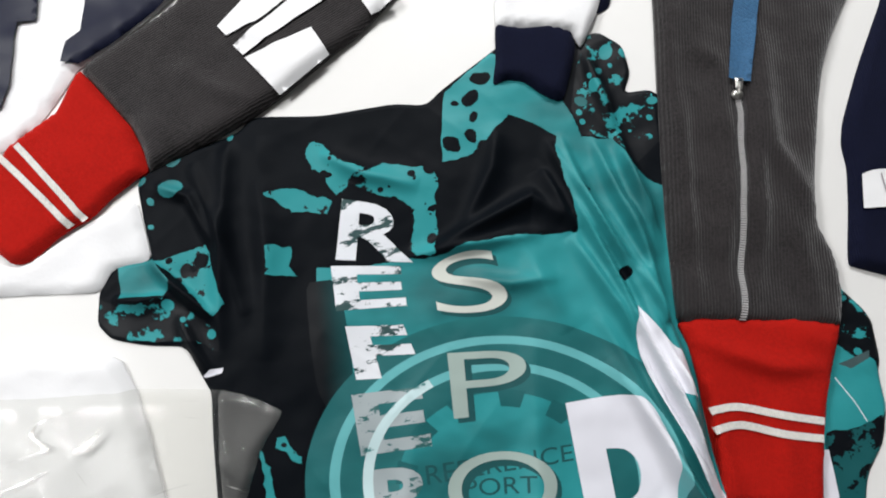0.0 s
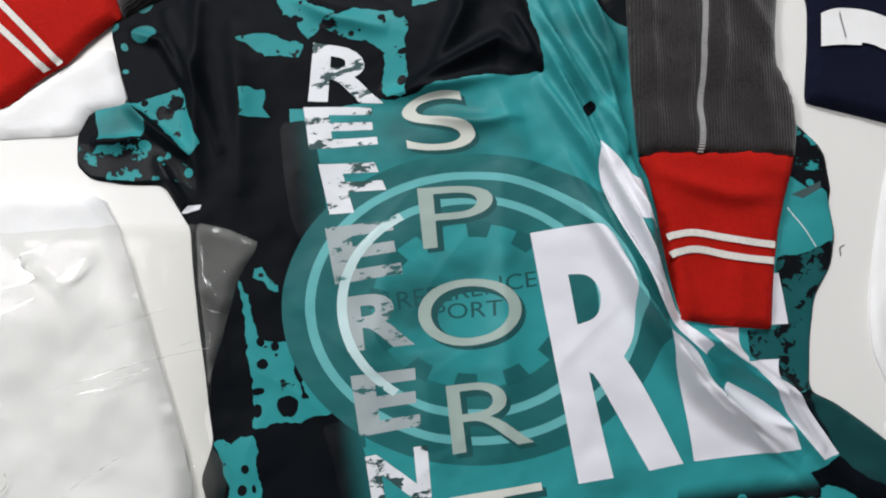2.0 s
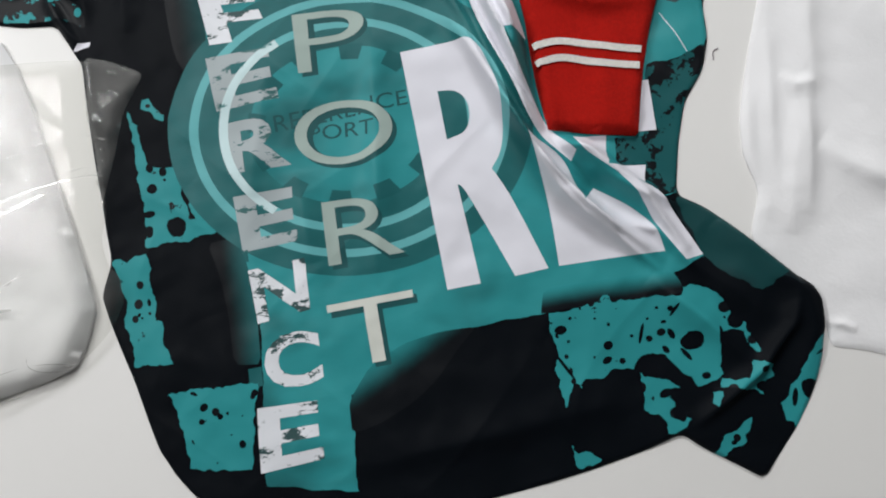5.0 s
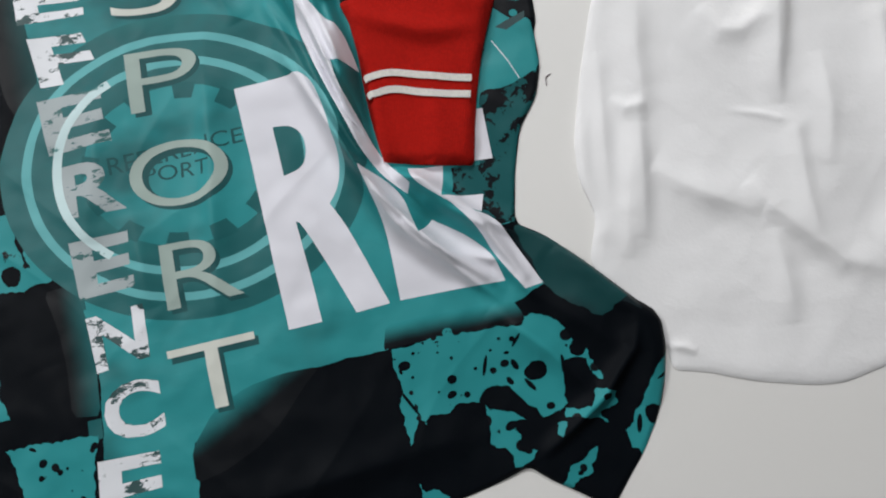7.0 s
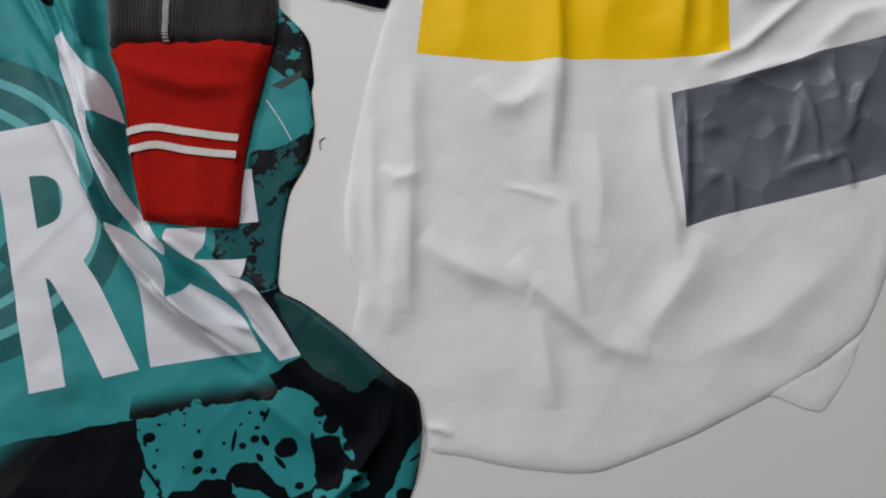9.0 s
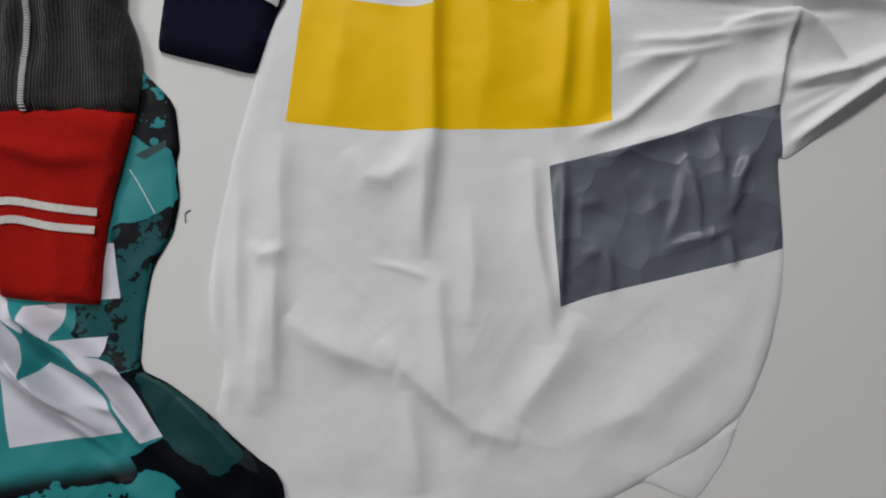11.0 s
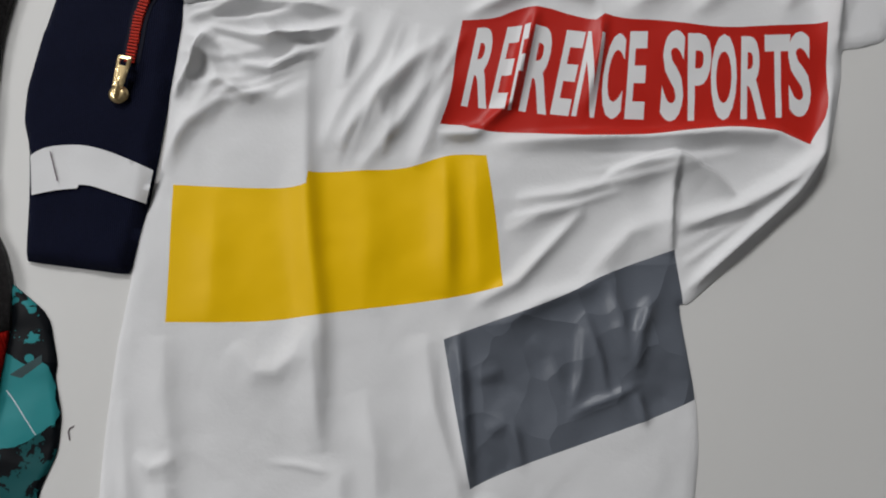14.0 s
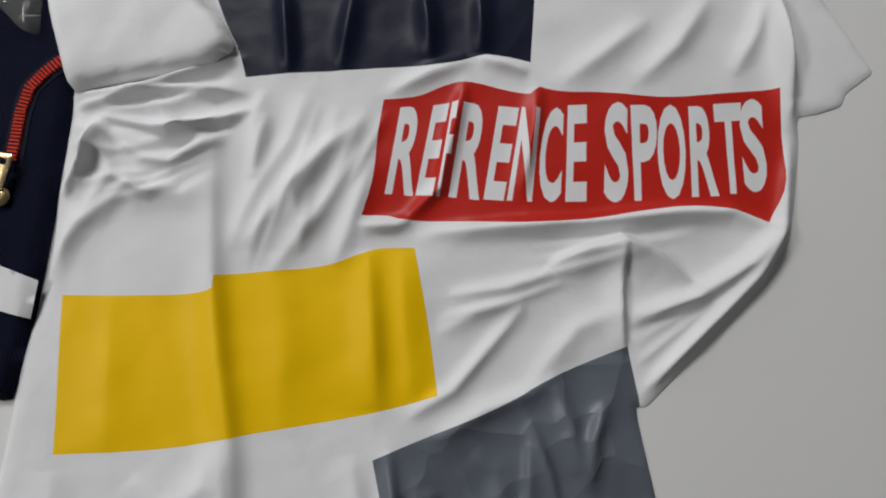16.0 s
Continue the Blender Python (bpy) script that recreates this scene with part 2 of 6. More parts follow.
MAT_PALE = worn_print("pale_worn_ink", (0.50, 0.66, 0.68), (0.05, 0.2, 0.2), 38, 0.6)
MAT_TAG = fabric("grey_tag", (0.045, 0.08, 0.085))
MAT_GREY_DYE = fabric("grey_green_dye", (0.33, 0.41, 0.38), 0.55, 0.05, 1100, 0.0005, 0.15)
MAT_CREAM = fabric("cream_dye", (0.60, 0.62, 0.57), 0.55, 0.05, 1100, 0.0005, 0.15)
MAT_SHADOW_INK = fabric("dark_teal_ink", (0.012, 0.075, 0.08), 0.55, 0.05, 1100, 0.0005, 0.15)
MAT_TEE = crumpled("white_cotton", (0.80, 0.80, 0.81))
MAT_YELLOW = vinyl("yellow_print", (0.92, 0.56, 0.001), 0.45, 0.0002, 0.15)
MAT_GREY_PRINT = vinyl("grey_print", (0.128, 0.143, 0.172), 0.40, 0.0016, 0.45, 0.010)
MAT_RED_PRINT = vinyl("red_print", (0.52, 0.02, 0.012), 0.4, 0.0006, 0.25)
MAT_NAVY_PRINT = vinyl("navy_print", (0.006, 0.008, 0.024), 0.42, 0.0010, 0.2)
MAT_PRINT_WHITE = vinyl("white_print", (0.78, 0.78, 0.79), 0.45, 0.0006)
MAT_CORD = ribbed("grey_corduroy", (0.0175, 0.0152, 0.0158), 11, 0.0026, 0.0005, 0.9, 0.5)
MAT_CORD_LEFT = ribbed("grey_corduroy_left", (0.0175, 0.0152, 0.0158), 67, 0.0022, 0.0004, 0.9, 0.45)
MAT_CUFF = ribbed("red_rib_knit", (0.42, 0.008, 0.004), 11, 0.0013, 0.0005, 0.9, 0.08, 0.0)
MAT_CUFF_LEFT = ribbed("red_rib_knit_left", (0.42, 0.008, 0.004), 67, 0.0013, 0.0005, 0.9, 0.08, 0.0)
MAT_STRIPE = ribbed("white_rib_knit", (0.75, 0.72, 0.68), 0, 0.0016, 0.0006, 0.85, 0.05, 0.1)
MAT_NAVY = ribbed("navy_rib_knit", (0.0028, 0.0042, 0.017), 11, 0.0014, 0.0004, 0.9, 0.15, 0.0)
MAT_NAVY_CLOTH = fabric("navy_cotton", (0.005, 0.006, 0.016), 0.85, 0.1, 900, 0.0012, 0.2)
MAT_RIBBON = ribbed("blue_ribbon", (0.035, 0.11, 0.22), 90, 0.0012, 0.0003, 0.6, 0.15, 0.1)
MAT_ZIP_TAPE = fabric("zip_tape", (0.03, 0.028, 0.029), 0.8)
MAT_ZIP_TEETH = vinyl("zip_teeth_silver", (0.56, 0.55, 0.55), 0.35, 0.0002, 0.6)
MAT_ZIP_RED = vinyl("red_zip_plastic", (0.55, 0.03, 0.012), 0.35, 0.0002)
MAT_GOLD = metal("gold_slider", (0.95, 0.72, 0.38), 0.3)
MAT_SILVER = metal("silver_slider", (0.6, 0.59, 0.56), 0.28)
MAT_FILM = film_plastic("clear_polythene")
MAT_FILM_TIP = film_plastic("clear_polythene_corner", (0.96, 0.96, 0.95), 0.12)
MAT_FILM_GREY = film_plastic("grey_polythene", (0.7, 0.7, 0.7), 0.1)
MAT_THREAD = fabric("dark_thread", (0.16, 0.12, 0.14))

# ---- pattern shapes, metres on the table ----
JERSEY_A = [(-0.4532, 0.3758), (-0.3933, 0.3652), (-0.3536, 0.3649), (-0.3266, 0.3649), (-0.298, 0.3584), (-0.2781, 0.3723), (-0.23, 0.3989), (-0.2131, 0.4103), (-0.164, 0.395), (-0.1314, 0.401), (-0.1124, 0.3825), (-0.1115, 0.3555), (-0.1212, 0.3376), (-0.0955, 0.3366), (-0.0421, 0.2712), (-0.0048, 0.1973), (0.0013, 0.1583), (0.0057, 0.15), (0.0328, 0.1087), (0.0299, 0.0731), (0.0255, 0.0633), (0.0234, 0.0356), (0.0135, 0.0102), (-0.0065, -0.0125), (-0.0191, -0.0465), (-0.0296, -0.086), (-0.0104, -0.1001), (0.0118, -0.1242), (0.048, -0.1696), (0.0518, -0.1726), (0.059, -0.18)]
JERSEY_B = [(0.0627, -0.1908), (0.0608, -0.2086), (0.0535, -0.2342), (0.0462, -0.2507), (0.0367, -0.2667), (0.022, -0.2862), (0.0093, -0.2994), (-0.012, -0.3225), (-0.0323, -0.3061), (-0.0516, -0.292), (-0.0679, -0.2762), (-0.095, -0.2836), (-0.1427, -0.292), (-0.1902, -0.2976), (-0.2378, -0.3014), (-0.2853, -0.3021), (-0.3417, -0.2962), (-0.389, -0.2897), (-0.4465, -0.2814), (-0.4663, -0.2683), (-0.4788, -0.2551), (-0.4925, -0.2349), (-0.5032, -0.2114), (-0.5087, -0.1863), (-0.5148, -0.1512), (-0.5235, -0.1153), (-0.5291, -0.0896), (-0.532, -0.0693), (-0.5175, -0.0411), (-0.518, -0.0125), (-0.5171, 0.0161), (-0.5177, 0.0551), (-0.5164, 0.1045), (-0.5143, 0.1394), (-0.5188, 0.1494), (-0.5321, 0.181), (-0.5639, 0.187), (-0.5938, 0.1972), (-0.6053, 0.2119), (-0.6018, 0.2409), (-0.585, 0.261), (-0.5536, 0.2601), (-0.5585, 0.2916), (-0.5626, 0.3347), (-0.5321, 0.3487), (-0.4701, 0.3619)]
TEAL_FRONT_A = [(-0.3863, 0.2228), (-0.3509, 0.2229), (-0.3142, 0.2191), (-0.281, 0.2251), (-0.2364, 0.2247), (-0.19, 0.219), (-0.189, 0.2378), (-0.19, 0.2598), (-0.1932, 0.2927), (-0.1902, 0.3076), (-0.2092, 0.3245), (-0.2271, 0.3364), (-0.247, 0.3185), (-0.2637, 0.3036), (-0.2917, 0.3025), (-0.285, 0.347), (-0.2791, 0.368), (-0.2321, 0.3963), (-0.1755, 0.3415), (-0.168, 0.3032), (-0.1426, 0.2967), (-0.127, 0.265), (-0.1114, 0.2467), (-0.0556, 0.2273), (-0.0081, 0.1096)]
TEAL_FRONT_B = [(0.0263, 0.0722), (0.0215, 0.0356), (0.0106, 0.0111), (-0.0075, -0.0115), (-0.0201, -0.0457), (-0.0326, -0.0833), (-0.0446, -0.0856), (-0.018, -0.1399), (-0.0461, -0.1483), (-0.0843, -0.1506), (-0.1529, -0.1464), (-0.1541, -0.1589), (-0.2463, -0.16), (-0.2689, -0.1807), (-0.291, -0.1905), (-0.3272, -0.1955), (-0.3365, -0.2753), (-0.4131, -0.2571), (-0.4005, -0.1736), (-0.3935, -0.1154), (-0.3989, -0.0589), (-0.4167, -0.0027), (-0.4238, 0.0482), (-0.4067, 0.1017), (-0.3955, 0.1475), (-0.4108, 0.1532)]
HEM_SPLAT = [(-0.1521, -0.1604), (-0.1115, -0.1603), (-0.1055, -0.1551), (-0.1003, -0.1567), (-0.0986, -0.1613), (-0.0555, -0.1646), (-0.0457, -0.166), (-0.0428, -0.1597), (-0.0356, -0.159), (-0.0271, -0.1656), (-0.0176, -0.1701), (-0.0105, -0.1786), (-0.0082, -0.1884), (-0.0185, -0.193), (-0.0233, -0.2034), (-0.0239, -0.217), (-0.0255, -0.235), (-0.0323, -0.2403), (-0.0456, -0.2388), (-0.0546, -0.2286), (-0.0633, -0.2165), (-0.0692, -0.2125), (-0.078, -0.2105), (-0.0879, -0.2129), (-0.0937, -0.2177), (-0.1095, -0.2156), (-0.1205, -0.2187), (-0.1251, -0.2186), (-0.1348, -0.2239), (-0.1388, -0.2272), (-0.1431, -0.2193), (-0.1472, -0.229), (-0.1538, -0.2373), (-0.1553, -0.2273), (-0.1553, -0.2111), (-0.1531, -0.1976), (-0.1527, -0.1837)]
SPLAT_A = [(-0.0887, -0.222), (-0.0866, -0.2271), (-0.0759, -0.2308), (-0.0666, -0.2305), (-0.0613, -0.2372), (-0.0606, -0.2401), (-0.0711, -0.2396), (-0.075, -0.2461), (-0.0691, -0.2506), (-0.072, -0.2568), (-0.0687, -0.2621), (-0.0606, -0.2629), (-0.0575, -0.2654), (-0.0651, -0.272), (-0.0748, -0.2744), (-0.0792, -0.2735), (-0.0784, -0.2646), (-0.0821, -0.2569), (-0.0887, -0.2555), (-0.0924, -0.2515), (-0.0887, -0.2418), (-0.09, -0.2277)]
SPLAT_B = [(-0.0459, -0.2969), (-0.0353, -0.2829), (-0.0258, -0.2795), (-0.018, -0.2753), (-0.0132, -0.274), (-0.0161, -0.2825), (-0.0206, -0.286), (-0.0195, -0.2908), (-0.0246, -0.2933), (-0.0315, -0.2936), (-0.0372, -0.2983), (-0.0429, -0.2993)]
SPLAT_C = [(0.0625, -0.209), (0.0554, -0.2301), (0.0475, -0.2511), (0.0344, -0.273), (0.023, -0.2886), (0.0189, -0.2832), (0.0121, -0.2817), (0.0123, -0.266), (0.019, -0.2629), (0.0285, -0.2514), (0.036, -0.2394), (0.0456, -0.2279), (0.052, -0.2203)]
SPLAT_D = [(-0.1555, -0.2687), (-0.1519, -0.2772), (-0.1458, -0.2753), (-0.1426, -0.2774), (-0.1389, -0.2814), (-0.1334, -0.2839), (-0.1348, -0.2877), (-0.145, -0.2878), (-0.1518, -0.2887), (-0.1546, -0.2849)]
LEFT_SPLAT = [(-0.4782, 0.0868), (-0.4759, 0.0764), (-0.4705, 0.0729), (-0.4715, 0.0509), (-0.469, 0.0358), (-0.4529, 0.0302), (-0.4437, 0.027), (-0.443, 0.0017), (-0.439, -0.0182), (-0.4345, -0.02), (-0.4371, -0.0066), (-0.4332, 0.0022), (-0.4219, -0.0023), (-0.4192, -0.0148), (-0.4098, -0.0357), (-0.4827, -0.0359), (-0.4788, -0.02), (-0.4803, -0.0054), (-0.4785, 0.0279), (-0.4788, 0.0573)]
LEFT_EDGE = [(-0.5163, -0.0426), (-0.5085, -0.0418), (-0.5025, -0.0462), (-0.4932, -0.0419), (-0.4836, -0.0414), (-0.4841, -0.0567), (-0.4849, -0.0799), (-0.4858, -0.1005), (-0.4816, -0.1035), (-0.4812, -0.1219), (-0.4758, -0.141), (-0.51, -0.1346), (-0.5137, -0.0975), (-0.5119, -0.0701)]
LEFT_HEM = [(-0.4866, -0.1649), (-0.4028, -0.1687), (-0.4148, -0.2018), (-0.4225, -0.2428), (-0.4785, -0.2312), (-0.4797, -0.188)]
NECK_SPLAT = [(-0.4091, 0.3365), (-0.4015, 0.3405), (-0.392, 0.3355), (-0.3858, 0.3253), (-0.3725, 0.3122), (-0.3581, 0.307), (-0.3426, 0.3094), (-0.3232, 0.3048), (-0.3012, 0.3009), (-0.2984, 0.2882), (-0.3047, 0.2712), (-0.3056, 0.2457), (-0.3121, 0.2218), (-0.3291, 0.2223), (-0.3341, 0.2307), (-0.3279, 0.2447), (-0.3223, 0.2641), (-0.3376, 0.2771), (-0.3542, 0.2827), (-0.3746, 0.2968), (-0.3883, 0.2888), (-0.3956, 0.3085), (-0.4072, 0.3159)]
CHEST_SPLAT = [(-0.4504, 0.3), (-0.4341, 0.3023), (-0.4216, 0.3016), (-0.4127, 0.2932), (-0.4058, 0.2884), (-0.398, 0.2906), (-0.3914, 0.2842), (-0.398, 0.2725), (-0.4051, 0.2748), (-0.412, 0.2791), (-0.427, 0.2787), (-0.4339, 0.2831), (-0.4381, 0.29), (-0.4472, 0.2969)]
CREST = [(-0.4538, 0.2534), (-0.4459, 0.2531), (-0.4405, 0.2496), (-0.433, 0.2503), (-0.4337, 0.2408), (-0.4374, 0.234), (-0.4318, 0.2241), (-0.4457, 0.226), (-0.4576, 0.2291), (-0.4544, 0.2395)]
CUFF_PLAIN = [(-0.5846, 0.2599), (-0.5516, 0.2594), (-0.5367, 0.237), (-0.5451, 0.2256), (-0.5824, 0.2304)]
CUFF_SPOT = [(-0.5499, 0.2571), (-0.5057, 0.2642), (-0.4936, 0.2099), (-0.5041, 0.2012), (-0.5255, 0.2312)]
CUFF_LOWER = [(-0.6014, 0.2337), (-0.5863, 0.2251), (-0.537, 0.2229), (-0.5041, 0.1899), (-0.504, 0.1727), (-0.5315, 0.186), (-0.5642, 0.191), (-0.5939, 0.1992), (-0.6033, 0.2112)]
SLEEVE_R = [(-0.1484, 0.398), (-0.1314, 0.3995), (-0.1124, 0.3815), (-0.1125, 0.3555), (-0.1235, 0.3376), (-0.0976, 0.3348), (-0.1026, 0.2864), (-0.126, 0.2705), (-0.1426, 0.2967), (-0.168, 0.3056), (-0.1712, 0.3307)]
BIG_R = [(-0.2288, 0.0822), (-0.1754, 0.082), (-0.1625, 0.0711), (-0.1576, 0.051), (-0.1533, 0.025), (-0.1567, -0.003), (-0.1626, -0.021), (-0.1728, -0.0323), (-0.1624, -0.0557), (-0.1439, -0.1242), (-0.1721, -0.1249), (-0.1985, -0.0435), (-0.2036, -0.0396), (-0.2014, -0.1253), (-0.2299, -0.125)]
BIG_R_HOLE = [(-0.2043, 0.0421), (-0.1894, 0.0402), (-0.1813, 0.0302), (-0.1811, 0.0153), (-0.1879, 0.0023), (-0.2048, -0.0001)]
WHITE_CREST = [(-0.1561, 0.1487), (-0.1456, 0.1275), (-0.1378, 0.1121), (-0.1281, 0.1063), (-0.1235, 0.0778), (-0.1228, 0.0678), (-0.1402, 0.0755), (-0.1384, 0.0553), (-0.1305, 0.0252), (-0.1244, -0.0007), (-0.1164, -0.0163), (-0.1034, -0.0351), (-0.108, -0.0421), (-0.1229, -0.0253), (-0.1354, 0.001), (-0.1413, 0.0281), (-0.1504, 0.0592), (-0.1585, 0.0894), (-0.1643, 0.1209)]
WHITE_E = [(-0.1388, -0.012), (-0.1229, -0.0263), (-0.1119, -0.0431), (-0.1096, -0.0597), (-0.1053, -0.076), (-0.0941, -0.067), (-0.0803, -0.0778), (-0.0694, -0.0868), (-0.053, -0.1066), (-0.0488, -0.1295), (-0.086, -0.1267), (-0.1351, -0.1241), (-0.1333, -0.0882), (-0.1331, -0.0551)]
WHITE_STRIP = [(-0.08, -0.0523), (-0.0692, -0.0638), (-0.0449, -0.0768), (-0.036, -0.0978), (-0.02, -0.1382), (-0.0351, -0.1395), (-0.052, -0.1086), (-0.0593, -0.0828)]
WHITE_BIT1 = [(-0.1026, -0.0223), (-0.0747, -0.0258), (-0.081, -0.0523), (-0.0484, -0.0568), (-0.0535, -0.071), (-0.0692, -0.0648), (-0.0878, -0.0477), (-0.1004, -0.0341)]
WHITE_BIT2 = [(-0.0393, 0.013), (-0.0316, 0.012), (-0.0338, -0.0303), (-0.0489, -0.0284)]
YELLOW = [(0.1472, 0.1741), (0.1907, 0.1575), (0.233, 0.1432), (0.2435, 0.1431), (0.2471, 0.1511), (0.2873, 0.1399), (0.319, 0.1313), (0.3443, 0.132), (0.356, 0.131), (0.3769, 0.1232), (0.3689, 0.075), (0.358, 0.027), (0.3356, 0.0282), (0.3026, 0.0325), (0.224, 0.0484), (0.1841, 0.0547), (0.1144, 0.0772)]
GREY = [(0.3049, 0.0032), (0.32, 0.0039), (0.3993, 0.0063), (0.4279, 0.0126), (0.4859, 0.0138), (0.476, -0.0455), (0.4641, -0.093), (0.4367, -0.0957), (0.3815, -0.0976), (0.3159, -0.0992), (0.2907, -0.1029), (0.297, -0.0522)]
RED = [(0.3922, 0.2284), (0.415, 0.2216), (0.432, 0.2236), (0.451, 0.222), (0.4753, 0.2046), (0.4886, 0.197), (0.497, 0.2), (0.511, 0.1906), (0.537, 0.182), (0.5752, 0.1626), (0.6171, 0.151), (0.6523, 0.141), (0.6392, 0.105), (0.628, 0.0749), (0.607, 0.0569), (0.591, 0.071), (0.5676, 0.084), (0.533, 0.093), (0.4959, 0.0989), (0.455, 0.111), (0.4245, 0.125), (0.3745, 0.1435), (0.3689, 0.15), (0.351, 0.1558), (0.3665, 0.176), (0.3791, 0.205)]
NAVY_PRINT = [(0.3065, 0.3646), (0.3065, 0.3186), (0.3097, 0.2976), (0.3075, 0.2769), (0.3402, 0.2681), (0.371, 0.2586), (0.4081, 0.248), (0.445, 0.2353), (0.466, 0.2363), (0.485, 0.2276), (0.498, 0.2191), (0.5165, 0.2595), (0.527, 0.2831)]
TEE = [(0.3164, 0.4124), (0.2115, 0.4168), (0.1942, 0.3769), (0.1907, 0.3054), (0.1829, 0.2857), (0.1637, 0.2472), (0.1493, 0.2045), (0.1339, 0.1752), (0.114, 0.1512), (0.0974, 0.1143), (0.0732, 0.0673), (0.0503, 0.0124), (0.0334, -0.0341), (0.0292, -0.0648), (0.0351, -0.0971), (0.0198, -0.1332), (0.0403, -0.182), (0.0613, -0.2091), (0.0617, -0.2301), (0.0859, -0.2376), (0.1211, -0.2538), (0.1652, -0.2674), (0.1859, -0.2701), (0.2167, -0.2655), (0.261, -0.258), (0.2974, -0.2482), (0.3339, -0.2382), (0.371, -0.2267), (0.4045, -0.2092), (0.4208, -0.1901), (0.4382, -0.1632), (0.455, -0.1271), (0.4649, -0.0937)]
TEE_UPPER = [(0.4759, -0.0245), (0.4829, -0.0274), (0.51, -0.0155), (0.5403, -0.0033), (0.5697, 0.0096), (0.5985, 0.0232), (0.6178, 0.0426), (0.6321, 0.0664), (0.65, 0.098), (0.6579, 0.1188), (0.6728, 0.1156), (0.6908, 0.1151), (0.698, 0.123), (0.7079, 0.1255), (0.7227, 0.1298), (0.7203, 0.1423), (0.7172, 0.1636), (0.7122, 0.1859), (0.7119, 0.2091), (0.6953, 0.2812)]
TEE_BACK = [(0.3138, -0.236), (0.364, -0.2243), (0.4062, -0.2071), (0.3882, -0.2353), (0.3605, -0.2613), (0.348, -0.256), (0.3314, -0.244)]
SLEEVE_FOLD = [(0.2067, 0.4086), (0.1952, 0.3769), (0.1917, 0.3044), (0.2227, 0.3005), (0.2608, 0.2947), (0.2868, 0.2898), (0.3087, 0.2976), (0.3065, 0.3186), (0.2946, 0.3405), (0.2965, 0.3768)]
NAVY_SLEEVE = [(0.1612, 0.4591), (0.13, 0.388), (0.087, 0.3235), (0.0589, 0.2751), (0.052, 0.2555), (0.0512, 0.235), (0.0424, 0.2013), (0.0272, 0.1527), (0.036, 0.1479), (0.0654, 0.1342), (0.0931, 0.121), (0.0982, 0.1202), (0.1234, 0.162), (0.1421, 0.199), (0.1623, 0.2407), (0.1846, 0.2874), (0.1953, 0.316), (0.205, 0.3501), (0.2549, 0.425)]
NAVY_BAND = [(0.0552, 0.2253), (0.0668, 0.2278), (0.086, 0.2242), (0.102, 0.217), (0.1209, 0.2027), (0.138, 0.1871), (0.1254, 0.1653), (0.1065, 0.179), (0.0914, 0.19), (0.0833, 0.193), (0.0818, 0.1907), (0.0659, 0.1943), (0.0482, 0.1961)]
ZIP_RED = [(0.1936, 0.3282), (0.1812, 0.3232), (0.1683, 0.316), (0.1595, 0.3029), (0.1511, 0.2852), (0.144, 0.2717)]
SLIDER = [(0.1441, 0.2739), (0.1267, 0.2431)]
GREY_SLEEVE = [(-0.0716, 0.4499), (-0.077, 0.4161), (-0.0834, 0.3831), (-0.0936, 0.3299), (-0.1073, 0.2587), (-0.1167, 0.2001), (-0.1221, 0.1528), (-0.1247, 0.1289), (-0.0822, 0.1215), (-0.0381, 0.1124), (0.0033, 0.1028), (0.0122, 0.1292), (0.0144, 0.1478), (0.0144, 0.167), (0.0092, 0.1914), (0.0164, 0.221), (0.0267, 0.2549), (0.0407, 0.2943), (0.0525, 0.3244), (0.069, 0.3544), (0.0902, 0.3842), (0.1091, 0.4093)]
RED_CUFF = [(-0.1253, 0.1287), (-0.1111, 0.1329), (-0.0872, 0.1306), (-0.0551, 0.122), (-0.0359, 0.1207), (-0.0133, 0.1136), (0.004, 0.1071), (-0.0011, 0.0945), (-0.0131, 0.072), (-0.0236, 0.0494), (-0.0338, 0.0222), (-0.0409, -0.0006), (-0.0498, -0.0322), (-0.0719, -0.0265), (-0.0941, -0.0203), (-0.1162, -0.014), (-0.1212, -0.0111), (-0.1221, 0.0058), (-0.1226, 0.03), (-0.1219, 0.0543), (-0.12, 0.0835), (-0.1209, 0.1111)]
CUFF_STRIPES = [(-0.1192, 0.057), (-0.1138, 0.0578), (-0.0959, 0.0567), (-0.0652, 0.0452), (-0.0343, 0.0352), (-0.1198, 0.042), (-0.1143, 0.0433), (-0.0968, 0.0428), (-0.0685, 0.0313), (-0.0384, 0.0225)]
ZIP_GREY = [(-0.032, 0.3139), (-0.0345, 0.2932), (-0.0409, 0.2709), (-0.0451, 0.246), (-0.0537, 0.2175), (-0.0594, 0.189), (-0.0681, 0.1617), (-0.0718, 0.1388), (-0.0766, 0.121)]
RIBBON = [(-0.0078, 0.4161), (0.0137, 0.412), (-0.0028, 0.3645), (-0.0198, 0.3198), (-0.0375, 0.3263), (-0.0262, 0.3578)]
SLIDER_GREY = [(-0.0299, 0.3237), (-0.0345, 0.3064)]
LEFT_GREY = [(-0.604, 0.4471), (-0.5797, 0.4624), (-0.5471, 0.4793), (-0.5142, 0.4964), (-0.4852, 0.5235), (-0.2883, 0.4857), (-0.3428, 0.4378), (-0.3766, 0.4186), (-0.424, 0.3885), (-0.4539, 0.3722), (-0.4856, 0.3592), (-0.5219, 0.3471), (-0.5486, 0.3388), (-0.5524, 0.3618), (-0.5608, 0.3848), (-0.5769, 0.4097), (-0.5957, 0.4371)]
